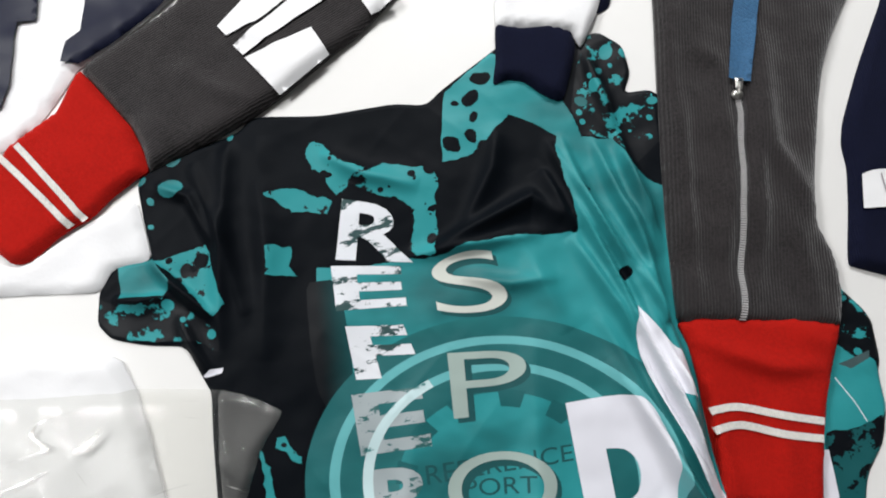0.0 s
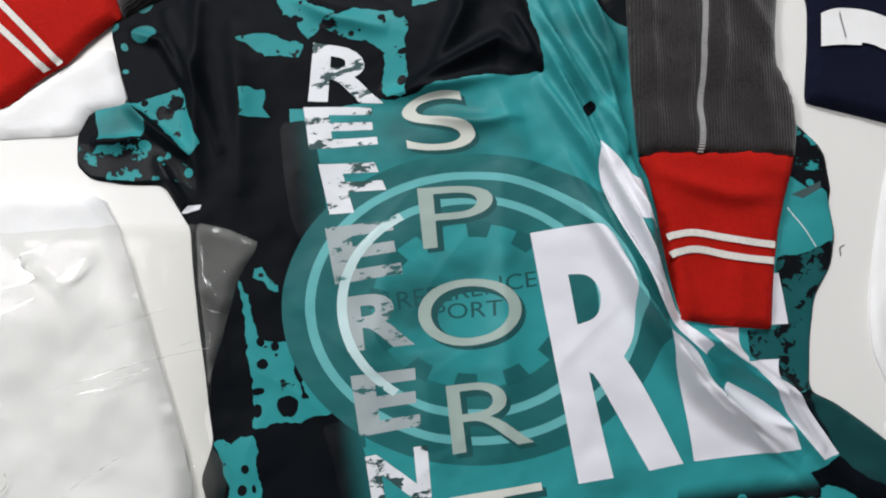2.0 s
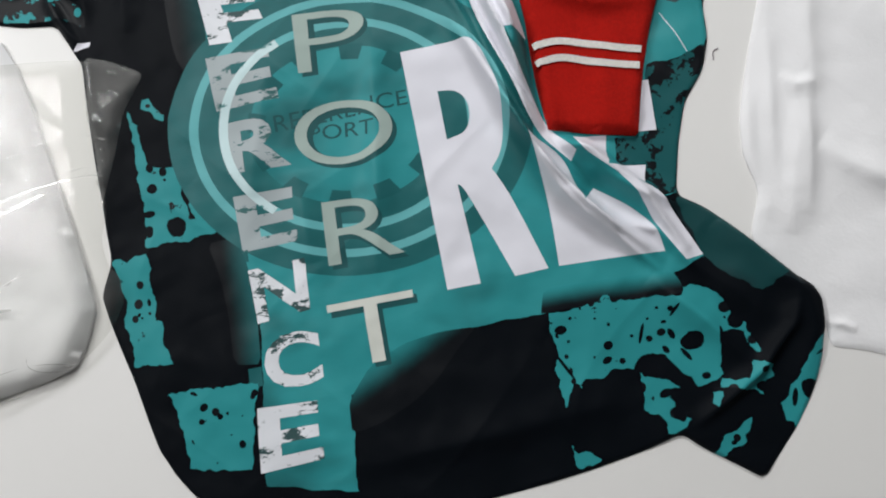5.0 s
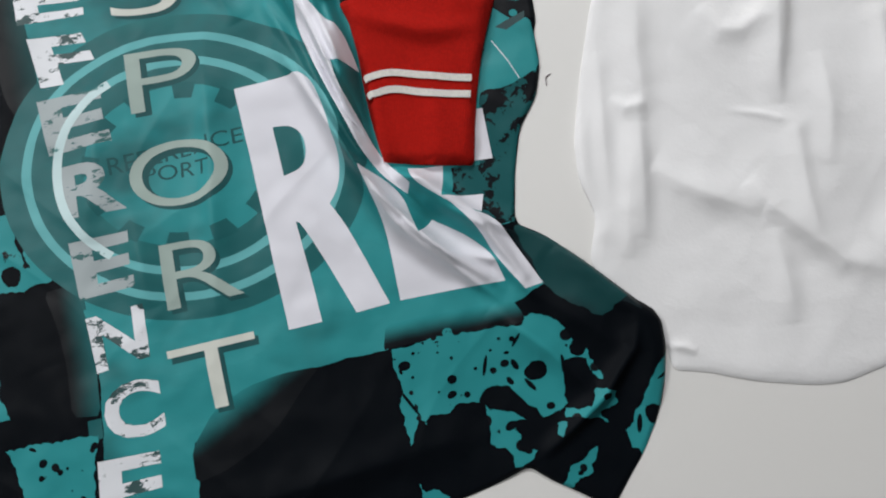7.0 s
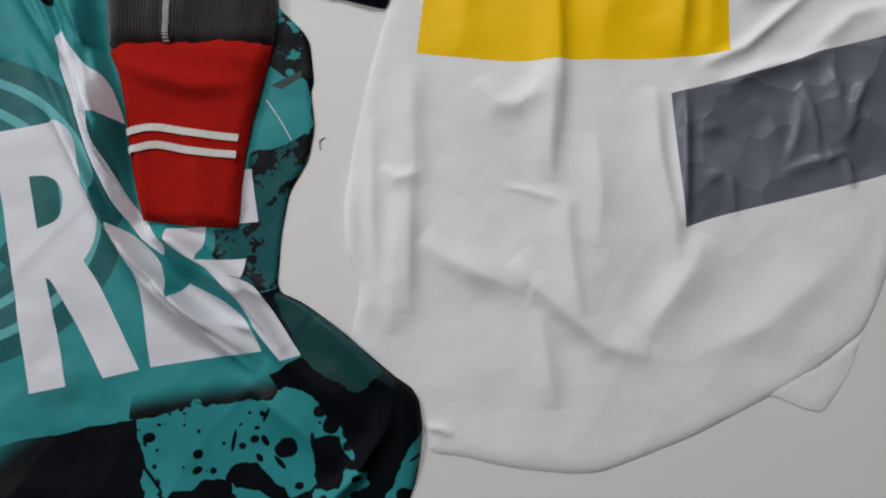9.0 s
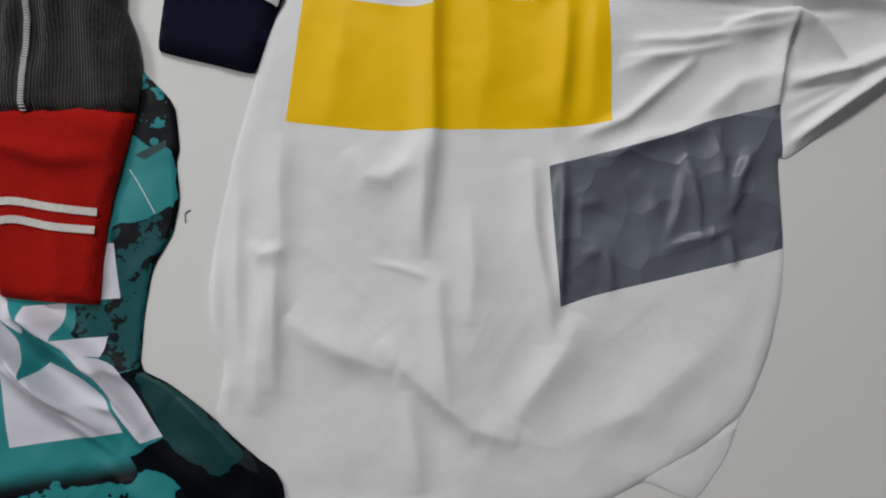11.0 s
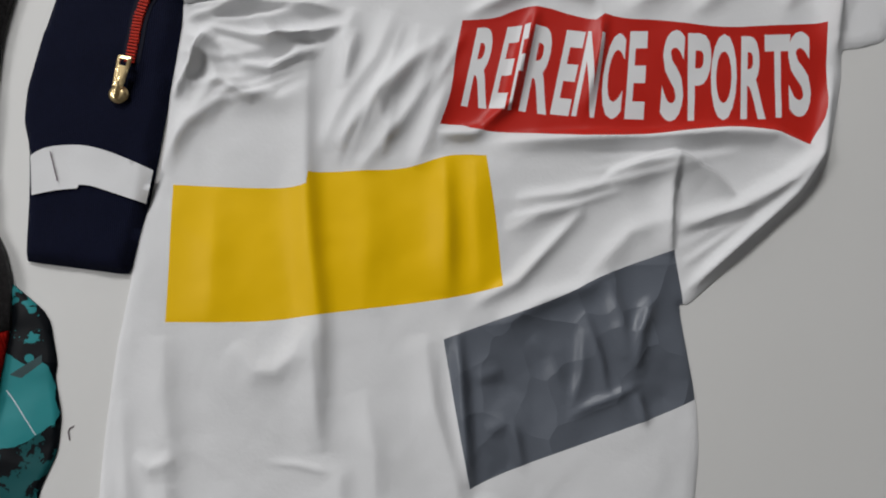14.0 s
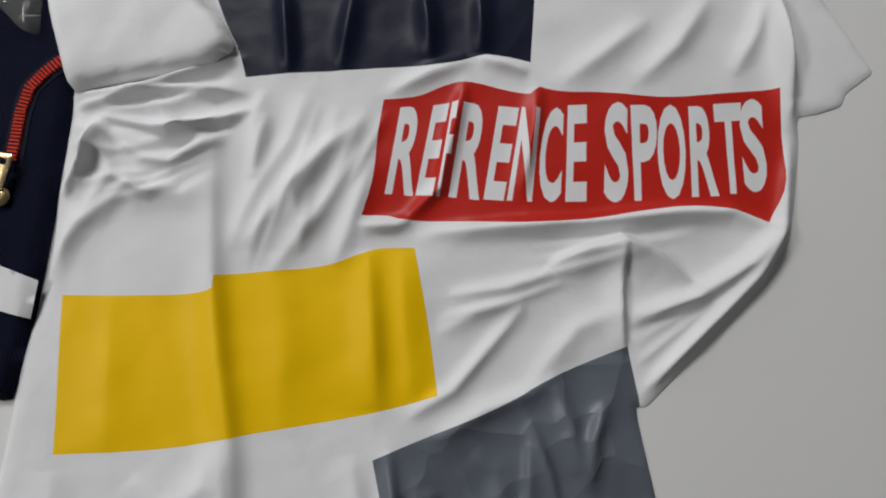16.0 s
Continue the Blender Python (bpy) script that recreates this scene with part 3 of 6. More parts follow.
LEFT_CUFF = [(-0.6059, 0.4491), (-0.5968, 0.4373), (-0.578, 0.4088), (-0.5618, 0.3839), (-0.5534, 0.3609), (-0.5491, 0.3389), (-0.563, 0.3336), (-0.5837, 0.3217), (-0.6045, 0.3049), (-0.6196, 0.2999), (-0.6347, 0.2925), (-0.6549, 0.2785), (-0.6648, 0.2748), (-0.6744, 0.277), (-0.6886, 0.292), (-0.697, 0.35), (-0.6759, 0.3833), (-0.6447, 0.4019), (-0.6291, 0.41), (-0.6178, 0.43)]
LEFT_STRIPES = [(-0.6771, 0.3743), (-0.6456, 0.3356), (-0.6183, 0.2995), (-0.6608, 0.382), (-0.6334, 0.3438), (-0.6049, 0.3021)]
G_QUAD = [(-0.4505, 0.4263), (-0.3878, 0.4462), (-0.3755, 0.4184), (-0.4244, 0.3872)]
G_BAR1 = [(-0.4725, 0.4634), (-0.4653, 0.4523), (-0.4379, 0.4608), (-0.3986, 0.4841), (-0.4339, 0.4967)]
G_BAR2 = [(-0.4598, 0.441), (-0.4517, 0.4294), (-0.4019, 0.4575), (-0.3573, 0.4791), (-0.3876, 0.4879), (-0.4272, 0.4634)]
G_BAR3 = [(-0.3386, 0.4639), (-0.3323, 0.45), (-0.3075, 0.4626), (-0.3115, 0.4704), (-0.3373, 0.4724)]
CORNER_WHITE = [(-0.7152, 0.5756), (-0.4953, 0.5345), (-0.5204, 0.5035), (-0.5691, 0.4716), (-0.608, 0.4516), (-0.6268, 0.4256), (-0.6455, 0.4037), (-0.6766, 0.3846), (-0.718, 0.3665)]
CORNER_NAVY1 = [(-0.7041, 0.5685), (-0.6333, 0.5545), (-0.641, 0.5047), (-0.6581, 0.5055), (-0.6678, 0.4446), (-0.6756, 0.4235), (-0.7065, 0.4077)]
CORNER_NAVY2 = [(-0.5892, 0.5464), (-0.4964, 0.5275), (-0.5204, 0.5035), (-0.5691, 0.4716), (-0.605, 0.4535), (-0.6198, 0.4576), (-0.6139, 0.4774), (-0.6001, 0.4856)]
NAVY_CUFF = [(-0.2227, 0.4236), (-0.2015, 0.4156), (-0.1686, 0.4117), (-0.1551, 0.4023), (-0.1561, 0.3856), (-0.162, 0.37), (-0.176, 0.3398), (-0.1835, 0.3401), (-0.1944, 0.3486), (-0.2069, 0.3619), (-0.2211, 0.3673), (-0.2359, 0.3645), (-0.2284, 0.388)]
WHITE_SLEEVE = [(-0.2123, 0.4756), (-0.219, 0.4426), (-0.223, 0.4199), (-0.192, 0.41), (-0.157, 0.4009), (-0.1504, 0.3849), (-0.1281, 0.4189), (-0.1123, 0.4566)]
NAVY_TAB = [(-0.1254, 0.4469), (-0.1291, 0.4178), (-0.1154, 0.4229), (-0.1073, 0.4439)]
BAG = [(-0.7032, 0.1696), (-0.6267, 0.16), (-0.5589, 0.1506), (-0.5123, 0.1419), (-0.504, 0.1393), (-0.5092, 0.0905), (-0.5096, 0.0427), (-0.5111, 0.003), (-0.5215, -0.0205), (-0.5189, -0.0431), (-0.5094, -0.0572), (-0.5092, -0.0777), (-0.5195, -0.0938), (-0.5329, -0.1068), (-0.5508, -0.119), (-0.5637, -0.1263), (-0.6341, -0.1476), (-0.7266, -0.1391), (-0.7287, 0.0225)]
BAG_WHITE = [(-0.702, 0.2015), (-0.6438, 0.1952), (-0.5789, 0.1805), (-0.5357, -0.0733), (-0.5507, -0.1065), (-0.568, -0.1301), (-0.7277, -0.152), (-0.7226, 0.0692)]
WHITE_UNDER = [(-0.5635, 0.3197), (-0.5536, 0.257), (-0.5886, 0.2579), (-0.6008, 0.2389), (-0.6519, 0.2464), (-0.7137, 0.2533), (-0.7136, 0.2824), (-0.6644, 0.2748), (-0.6105, 0.301)]
THREADS = [(0.0241, 0.0167), (0.0253, 0.0237), (0.0296, 0.0256)]
PLASTIC_BIT = [(0.1516, 0.4199), (0.2011, 0.4025), (0.1943, 0.3729), (0.1854, 0.3479), (0.1743, 0.3579), (0.1651, 0.3791), (0.1448, 0.3955)]
SIDE_DARK = [(0.0062, 0.1685), (0.0326, 0.1589), (0.0328, 0.1087), (0.0299, 0.0731), (0.0119, 0.0782), (-0.0034, 0.0914), (-0.0145, 0.0936)]
SIDE_SPLAT = [(-0.0302, 0.0248), (-0.0104, 0.0249), (0.0215, 0.0306), (0.0135, 0.0102), (-0.0065, -0.0125), (-0.0191, -0.0465), (-0.0296, -0.085), (-0.0447, -0.0838), (-0.0712, -0.0492), (-0.0689, -0.0297), (-0.045, -0.0333)]
DOTS = [(-0.5315, 0.3201), (-0.5271, 0.3468), (-0.4751, 0.3588), (-0.5509, 0.3119), (-0.5522, 0.2888), (-0.5586, 0.3317), (-0.1294, 0.3786), (-0.1144, 0.3751), (-0.1615, 0.3356), (-0.0996, 0.3251), (-0.1405, 0.3605)]
BLOCKS = [(-0.4139, 0.228), (-0.3996, 0.2253), (-0.4022, 0.2108), (-0.4162, 0.2113), (-0.4191, 0.1907), (-0.3961, 0.1883), (-0.3973, 0.169), (-0.4211, 0.172), (-0.4145, 0.1489), (-0.3968, 0.1485), (-0.3978, 0.1322), (-0.4158, 0.1328), (-0.4089, -0.0455), (-0.3928, -0.0454), (-0.3939, -0.0666), (-0.4099, -0.0686), (-0.4042, -0.0888), (-0.3947, -0.0888), (-0.3964, -0.1145), (-0.4059, -0.1147), (-0.4106, -0.1572), (-0.3995, -0.1573), (-0.4005, -0.1736), (-0.4119, -0.1736)]
SPLAT_E = [(-0.0212, -0.1946), (-0.0104, -0.1916), (0.0005, -0.1995), (0.0021, -0.2114), (0.0057, -0.2191), (0.005, -0.2221), (-0.0012, -0.2175), (-0.0033, -0.2056), (-0.0134, -0.2001), (-0.0206, -0.2017)]
FLAP_EDGE = [(-0.04, -0.0882), (-0.013, -0.1001), (0.0121, -0.1279), (0.0431, -0.1652), (0.0481, -0.1762), (0.0193, -0.1554), (-0.0093, -0.1395), (-0.023, -0.125), (-0.033, -0.1034)]
BLACK_DOTS = [(-0.246, 0.3739), (-0.257, 0.358), (-0.258, 0.3384), (-0.263, 0.321), (-0.2817, 0.316), (-0.272, 0.3544), (-0.1742, 0.254), (-0.16, 0.1773), (-0.254, 0.3085)]
CARE_LABEL = [(-0.5198, 0.1529), (-0.512, 0.158), (-0.5014, 0.1576), (-0.503, 0.1535), (-0.5149, 0.1519)]
FLAP_TEAL = [(-0.0305, -0.089), (-0.0095, -0.0991), (0.0109, -0.1212), (0.0285, -0.1472), (0.0401, -0.1642), (0.0178, -0.1754), (-0.0024, -0.1591), (-0.02, -0.1391), (-0.032, -0.0995)]
SIDE_TAG = [(-0.0048, 0.0752), (0.0071, 0.0782), (0.0221, 0.082), (0.0205, 0.076), (0.0037, 0.0701)]
SIDE_PIPING = [(-0.0102, 0.0653), (-0.0023, 0.0464), (0.0038, 0.0278)]
PLEAT_A = [(-0.1817, 0.2485), (-0.16, 0.1617), (-0.1441, 0.0825), (-0.1324, 0.0302), (-0.1174, -0.0113), (-0.0848, -0.0514), (-0.0534, -0.078), (-0.0349, -0.1112)]
PLEAT_B = [(-0.225, 0.1896), (-0.2051, 0.1388), (-0.1815, 0.0898), (-0.1603, 0.031), (-0.1437, -0.0209), (-0.121, -0.0715), (-0.092, -0.1097), (-0.0598, -0.1466)]
PLEAT_C = [(-0.1567, 0.244), (-0.1402, 0.1833), (-0.1316, 0.1349), (-0.1272, 0.0941), (-0.1237, 0.0587), (-0.1208, 0.0283), (-0.1177, 0.0073), (-0.1146, -0.0073)]
PLEAT_D = [(-0.203, 0.3047), (-0.188, 0.2358), (-0.1681, 0.1729), (-0.1521, 0.122)]
PLEAT_E = [(-0.1332, 0.3022), (-0.1241, 0.239), (-0.1193, 0.1887), (-0.1276, 0.137)]
PLEAT_H = [(0.2557, 0.1521), (0.2938, 0.1987), (0.334, 0.2467)]
PLEAT_I = [(0.3389, 0.141), (0.358, 0.175), (0.3961, 0.2157)]
PLEAT_J = [(0.387, 0.122), (0.455, 0.102), (0.5299, 0.082), (0.584, 0.0649)]
PLEAT_K = [(0.3771, 0.0669), (0.421, 0.0658), (0.461, 0.066), (0.4889, 0.072)]
PLEAT_L = [(0.494, 0.0298), (0.548, 0.0308), (0.6117, 0.052)]
PLEAT_M = [(0.4859, -0.0205), (0.546, 0.0088), (0.616, 0.043)]
PLEAT_N = [(0.1851, 0.2937), (0.2132, 0.2698), (0.25, 0.26), (0.3003, 0.2546)]
PLEAT_O = [(0.1553, 0.213), (0.1917, 0.2208), (0.2224, 0.2169), (0.2625, 0.2228)]
BAG_TIP = [(-0.5046, 0.1409), (-0.4809, 0.1312), (-0.4557, 0.1153), (-0.4575, 0.1098), (-0.4754, 0.0875), (-0.4903, 0.0533), (-0.508, 0.0142), (-0.512, 0.0032), (-0.5094, 0.0428), (-0.5086, 0.0906)]
JERSEY_FOLDS_SHOULDER = [(7, 5.6, 4.7, -0.1943, 0.2976, -0.171, 0.2225, -0.1496, 0.1744, -0.1289, 0.1186), (7, 5.5, 4.1, -0.1596, 0.2967, -0.1461, 0.2235, -0.1314, 0.1524), (6, 4.2, 3.8, -0.1387, 0.2828, -0.1261, 0.2302, -0.1193, 0.1887), (6, 5.4, 5.4, -0.196, 0.2175, -0.1751, 0.1645, -0.1603, 0.1249), (3, 9, 8.1, -0.2385, 0.2245, -0.228, 0.1834, -0.2131, 0.1378), (6, 5.6, 7.5, -0.3116, 0.2274, -0.27, 0.2401, -0.2223, 0.2567, -0.1992, 0.232), (4, 7.5, 6.6, -0.24, 0.3215, -0.251, 0.2874, -0.283, 0.2418), (5, 4.7, 6.6, -0.208, 0.2803, -0.197, 0.2373, -0.19, 0.22), (5, 4.7, 5.6, -0.151, 0.3824, -0.1445, 0.3417, -0.1385, 0.3032), (4, 5.6, 4.7, -0.3359, 0.2244, -0.2737, 0.2232, -0.219, 0.2239)]
JERSEY_FOLDS_CREASE = [(9, 5.5, 4.1, -0.1529, 0.1468, -0.1441, 0.0825, -0.1355, 0.0362, -0.1215, -0.0055, -0.0878, -0.0467, -0.0692, -0.0638, -0.035, -0.0928), (6, 4.7, 6.6, -0.1864, 0.111, -0.1704, 0.072, -0.1532, 0.0209, -0.1376, -0.0169, -0.1193, -0.0637, -0.0855, -0.1008, -0.0562, -0.1296), (4, 4.1, 6.5, -0.1356, -0.0315, -0.1166, -0.0539, -0.0963, -0.0868, -0.0601, -0.1238), (6, 3.7, 3.7, -0.0972, -0.0487, -0.0564, -0.0838, -0.0314, -0.1334), (5, 3.8, 3.8, -0.14, 0.101, -0.1286, 0.0697, -0.1227, 0.0183), (3, 3.6, 3.6, -0.081, -0.0978, -0.052, -0.1116, -0.029, -0.1476)]
JERSEY_FOLDS_BODY = [(2.5, 12.3, 9.5, -0.242, 0.1491, -0.2617, 0.0204, -0.2848, -0.0987), (2, 10.6, 9.7, -0.3362, 0.0019, -0.3384, -0.0791), (2, 11.9, 11.9, -0.3397, 0.1108, -0.3825, -0.0117), (3, 5.7, 4.8, -0.2957, 0.1997, -0.2544, 0.1856, -0.2144, 0.1837), (4, 3.8, 6.6, 0.0434, -0.1801, 0.0344, -0.2051, 0.0046, -0.2354, -0.0547, -0.2707), (4, 6.7, 8.6, -0.0662, -0.1487, -0.0284, -0.1926, -0.0019, -0.2337), (2, 14.5, 14.5, -0.4335, -0.1063, -0.4218, -0.1829, -0.4055, -0.261), (2.5, 14, 11.2, -0.3313, -0.2545, -0.2256, -0.2497, -0.1072, -0.2408), (2, 9.4, 9.4, -0.0438, -0.1315, -0.0023, -0.1711, 0.0268, -0.2034)]
JERSEY_FOLDS_ARM = [(4, 5.9, 7.9, -0.4752, 0.3649, -0.4898, 0.2782, -0.502, 0.1727), (4, 5.9, 5.9, -0.5121, 0.3399, -0.4901, 0.269, -0.4781, 0.1969), (3, 9.8, 9.8, -0.4512, 0.3552, -0.4533, 0.2513, -0.468, 0.1576), (6, 2.9, 4.8, -0.5536, 0.2591, -0.5367, 0.237, -0.5041, 0.2012), (5, 2.9, 5.9, -0.5894, 0.2311, -0.5654, 0.2249, -0.5421, 0.2258), (4, 3.9, 3.9, -0.5438, 0.3247, -0.5159, 0.3091, -0.4997, 0.2642), (4, 8.5, 5.6, -0.3975, 0.3294, -0.3627, 0.3023, -0.316, 0.2835), (4, 3.3, 4.8, -0.5341, 0.2074, -0.5219, 0.176, -0.5109, 0.156)]
TEE_FOLDS_SIDE = [(8, 4, 6, 0.3899, 0.129, 0.4402, 0.115, 0.494, 0.098, 0.551, 0.0846, 0.5866, 0.072, 0.607, 0.052), (4, 3.7, 5.7, 0.3882, 0.085, 0.4259, 0.077, 0.4537, 0.0765), (9, 2, 13.9, 0.457, 0.08, 0.4649, 0.082, 0.485, 0.0828, 0.5099, 0.08, 0.529, 0.06, 0.5409, 0.038), (5, 1.6, 7.3, 0.5079, 0.078, 0.4889, 0.0324, 0.4825, 0.0109), (6, 5, 5, 0.4934, 0.0308, 0.54, 0.0288, 0.5842, 0.037, 0.6117, 0.052), (6, 4.8, 4.8, 0.4869, -0.0184, 0.5369, 0.0058, 0.5832, 0.026, 0.616, 0.0506, 0.644, 0.103), (4, 3.9, 4.7, 0.3348, 0.0209, 0.3686, 0.027, 0.3971, 0.0428, 0.4323, 0.062)]
TEE_FOLDS_ARM_A = [(8, 2.7, 3.9, 0.1917, 0.3035, 0.2395, 0.2917, 0.2752, 0.2917, 0.3043, 0.2918), (6, 3.1, 3.1, 0.193, 0.2937, 0.232, 0.2898, 0.2688, 0.2808, 0.3038, 0.2651), (7, 3.1, 2.7, 0.2069, 0.2817, 0.2482, 0.256, 0.2869, 0.2517, 0.3032, 0.2517), (4, 3.1, 3.8, 0.2153, 0.2598, 0.2254, 0.2444, 0.2421, 0.2347, 0.2804, 0.2407), (7, 3.1, 3.1, 0.1659, 0.2383, 0.1903, 0.2569, 0.2042, 0.2767)]
TEE_FOLDS_ARM_B = [(3, 3.1, 3.1, 0.2015, 0.2403, 0.2223, 0.2208, 0.2417, 0.2179), (5, 6.2, 7.8, 0.2708, 0.1629, 0.3054, 0.186, 0.3402, 0.2057, 0.3735, 0.2187), (4, 6.2, 6.2, 0.2835, 0.1419, 0.323, 0.166, 0.367, 0.2), (4, 4.7, 4.7, 0.2898, 0.2047, 0.3137, 0.2457), (5, 7.5, 6, 0.1379, 0.1888, 0.1718, 0.216, 0.2085, 0.2286)]
TEE_FOLDS_CHEST = [(5, 6, 14, 0.274, 0.2416, 0.2591, 0.1965, 0.2458, 0.1519, 0.2366, 0.1114, 0.2296, 0.0751, 0.2227, 0.0396, 0.2095, -0.0096), (5, 7, 12, 0.3472, 0.1328, 0.3347, 0.0866, 0.3177, 0.0324), (3, 12, 8, 0.368, 0.1234, 0.3551, 0.0796, 0.3419, 0.0284), (2, 12, 14, 0.286, 0.1382, 0.276, 0.0936, 0.2537, 0.0374), (1.5, 10, 10, 0.177, 0.1622, 0.1631, 0.1149, 0.1447, 0.0661), (5, 3.7, 4.1, 0.449, 0.219, 0.429, 0.19, 0.407, 0.156, 0.379, 0.1437), (4, 3.3, 6.7, 0.496, 0.199, 0.481, 0.171, 0.4579, 0.133), (5, 4.8, 4.8, 0.3525, 0.3286, 0.3382, 0.2711), (4, 5.6, 4.8, 0.399, 0.3116, 0.372, 0.2606), (5, 5, 5.8, 0.446, 0.2946, 0.434, 0.246), (4, 5.1, 5.1, 0.483, 0.2811, 0.468, 0.2363)]
TEE_FOLDS_COLLAR = [(4, 7.6, 7.6, 0.5146, 0.1971, 0.5423, 0.205, 0.587, 0.2195), (4, 7.5, 6.6, 0.563, 0.1803, 0.5975, 0.194, 0.6352, 0.221), (4, 6.1, 6.1, 0.6263, 0.161, 0.6531, 0.183, 0.6742, 0.2115), (6, 3.1, 5.3, 0.6791, 0.209, 0.6682, 0.168, 0.6613, 0.131), (4, 4.9, 4.9, 0.398, 0.2311, 0.428, 0.2342, 0.4573, 0.2346), (4, 3.4, 4.2, 0.465, 0.2336, 0.481, 0.222, 0.493, 0.2123), (5, 4, 4, 0.348, 0.149, 0.37, 0.1417, 0.381, 0.1418)]
TEE_FOLDS_GREY = [(3.5, 5.5, 5.9, 0.4318, 0.0078, 0.4318, -0.0217, 0.4265, -0.0515), (3, 2.7, 5.5, 0.4087, -0.0083, 0.4089, -0.0429, 0.4045, -0.0708), (3, 6.4, 2.7, 0.4032, -0.0196, 0.3923, -0.0479, 0.3776, -0.0706), (2.5, 2.7, 3.6, 0.3766, -0.0756, 0.3942, -0.0728, 0.4117, -0.0723, 0.4274, -0.0702), (4, 4.6, 4.6, 0.4586, -0.0155, 0.442, -0.0344, 0.431, -0.0579), (3, 3.2, 3.2, 0.4247, -0.0757, 0.4247, -0.0988), (3, 6.5, 6.5, 0.366, -0.0149, 0.3755, -0.0307, 0.3756, -0.0659), (3, 3.7, 3.7, 0.3338, -0.068, 0.331, -0.0991), (5, 3.7, 5.6, 0.3164, 0.0054, 0.3036, -0.0472, 0.2907, -0.102), (1.5, 5.4, 5.4, 0.3183, -0.032, 0.3382, -0.0298), (1.5, 5.3, 5.3, 0.3149, -0.0687, 0.3329, -0.0661)]
TEE_FOLDS_BELLY = [(3.0, 8, 14, 0.1105, 0.0684, 0.1008, 0.0301, 0.0954, -0.0094, 0.0893, -0.0328), (4, 7, 12, 0.2178, 0.0476, 0.2088, 0.0092, 0.201, -0.0208, 0.1967, -0.0468), (3, 8, 8, 0.1573, 0.0465, 0.1686, 0.0238, 0.1831, 0.0187, 0.2003, 0.0268, 0.2124, 0.0427), (1.3, 2.2, 2.2, 0.1589, -0.0417, 0.1784, -0.0499, 0.1981, -0.0612), (4, 14, 9, 0.0869, -0.0699, 0.1053, -0.0888, 0.1281, -0.1062, 0.1592, -0.1252), (5, 14, 8, 0.1532, -0.1001, 0.168, -0.1247, 0.1884, -0.1523, 0.2092, -0.1776, 0.2402, -0.1941), (3, 8, 12, 0.1647, -0.1413, 0.1635, -0.1796, 0.1603, -0.2171), (4, 10, 14, 0.2416, -0.1774, 0.266, -0.1541, 0.2877, -0.1345, 0.3036, -0.1114)]
TEE_FOLDS_HEM = [(2.5, 10, 10, 0.0779, -0.0106, 0.0744, -0.0543, 0.0604, -0.0955, 0.0508, -0.1369), (2.5, 8, 10, 0.2385, -0.0145, 0.233, -0.0626, 0.22, -0.1041), (3, 5, 8, 0.0581, 0.052, 0.0417, -0.0036, 0.032, -0.0638, 0.035, -0.1166), (2, 4, 5, 0.0698, -0.0068, 0.0787, -0.0188, 0.0963, -0.0186), (2, 3, 3, 0.057, -0.2093, 0.0732, -0.2141, 0.0826, -0.2213), (3, 14, 14, 0.2732, -0.2004, 0.3274, -0.1894, 0.4012, -0.1518), (4, 6, 10, 0.2928, 0.0112, 0.2838, -0.0412, 0.2833, -0.0943, 0.2781, -0.1283), (3, 6, 10, 0.0888, -0.0165, 0.0812, -0.0583, 0.0671, -0.1238), (2.5, 6, 8, 0.0693, 0.0323, 0.0579, -0.0263, 0.0469, -0.093), (2.5, 6, 9, 0.1946, -0.0517, 0.204, -0.0671, 0.199, -0.1048, 0.1952, -0.1554)]
SLEEVE_FOLDS = [(6, 7, 8, 0.0031, 0.3668, -0.0091, 0.3035, -0.0144, 0.2624, -0.0016, 0.2243, 0.0076, 0.1927), (3, 4, 5, -0.075, 0.3816, -0.0856, 0.307, -0.0968, 0.2415, -0.1052, 0.1883), (4, 4, 4, -0.0758, 0.3266, -0.0899, 0.2555, -0.1006, 0.1972, -0.109, 0.1411), (4, 5, 4, -0.0429, 0.3314, -0.048, 0.279, -0.0594, 0.2297, -0.0767, 0.1784, -0.0841, 0.132), (4, 4, 5, -0.0149, 0.31, -0.0284, 0.2546, -0.0408, 0.1964, -0.0581, 0.1416), (4, 9, 9, -0.013, 0.2013, -0.0131, 0.1671, -0.0133, 0.1337, -0.0169, 0.1133), (3, 8, 6, -0.0581, 0.3672, -0.0427, 0.3477, -0.036, 0.3247)]
CUFF_FOLDS = [(6, 9, 6, -0.1189, 0.1158, -0.0945, 0.0993, -0.0602, 0.0805, -0.0227, 0.0759), (4, 5, 5, -0.1183, 0.0487, -0.1154, 0.0141, -0.1122, -0.0129), (3, 7, 9, -0.0369, 0.1168, -0.0265, 0.0997, -0.0056, 0.0904), (2.5, 10, 10, -0.0657, 0.0578, -0.069, 0.0146, -0.0751, -0.0202)]
LEFT_FOLDS = [(4, 8.9, 7.9, -0.5171, 0.4305, -0.4793, 0.4007, -0.4462, 0.3837), (3, 7.2, 7.2, -0.5419, 0.3914, -0.5241, 0.3547), (3, 7.9, 7.9, -0.4523, 0.4635, -0.4155, 0.4285)]
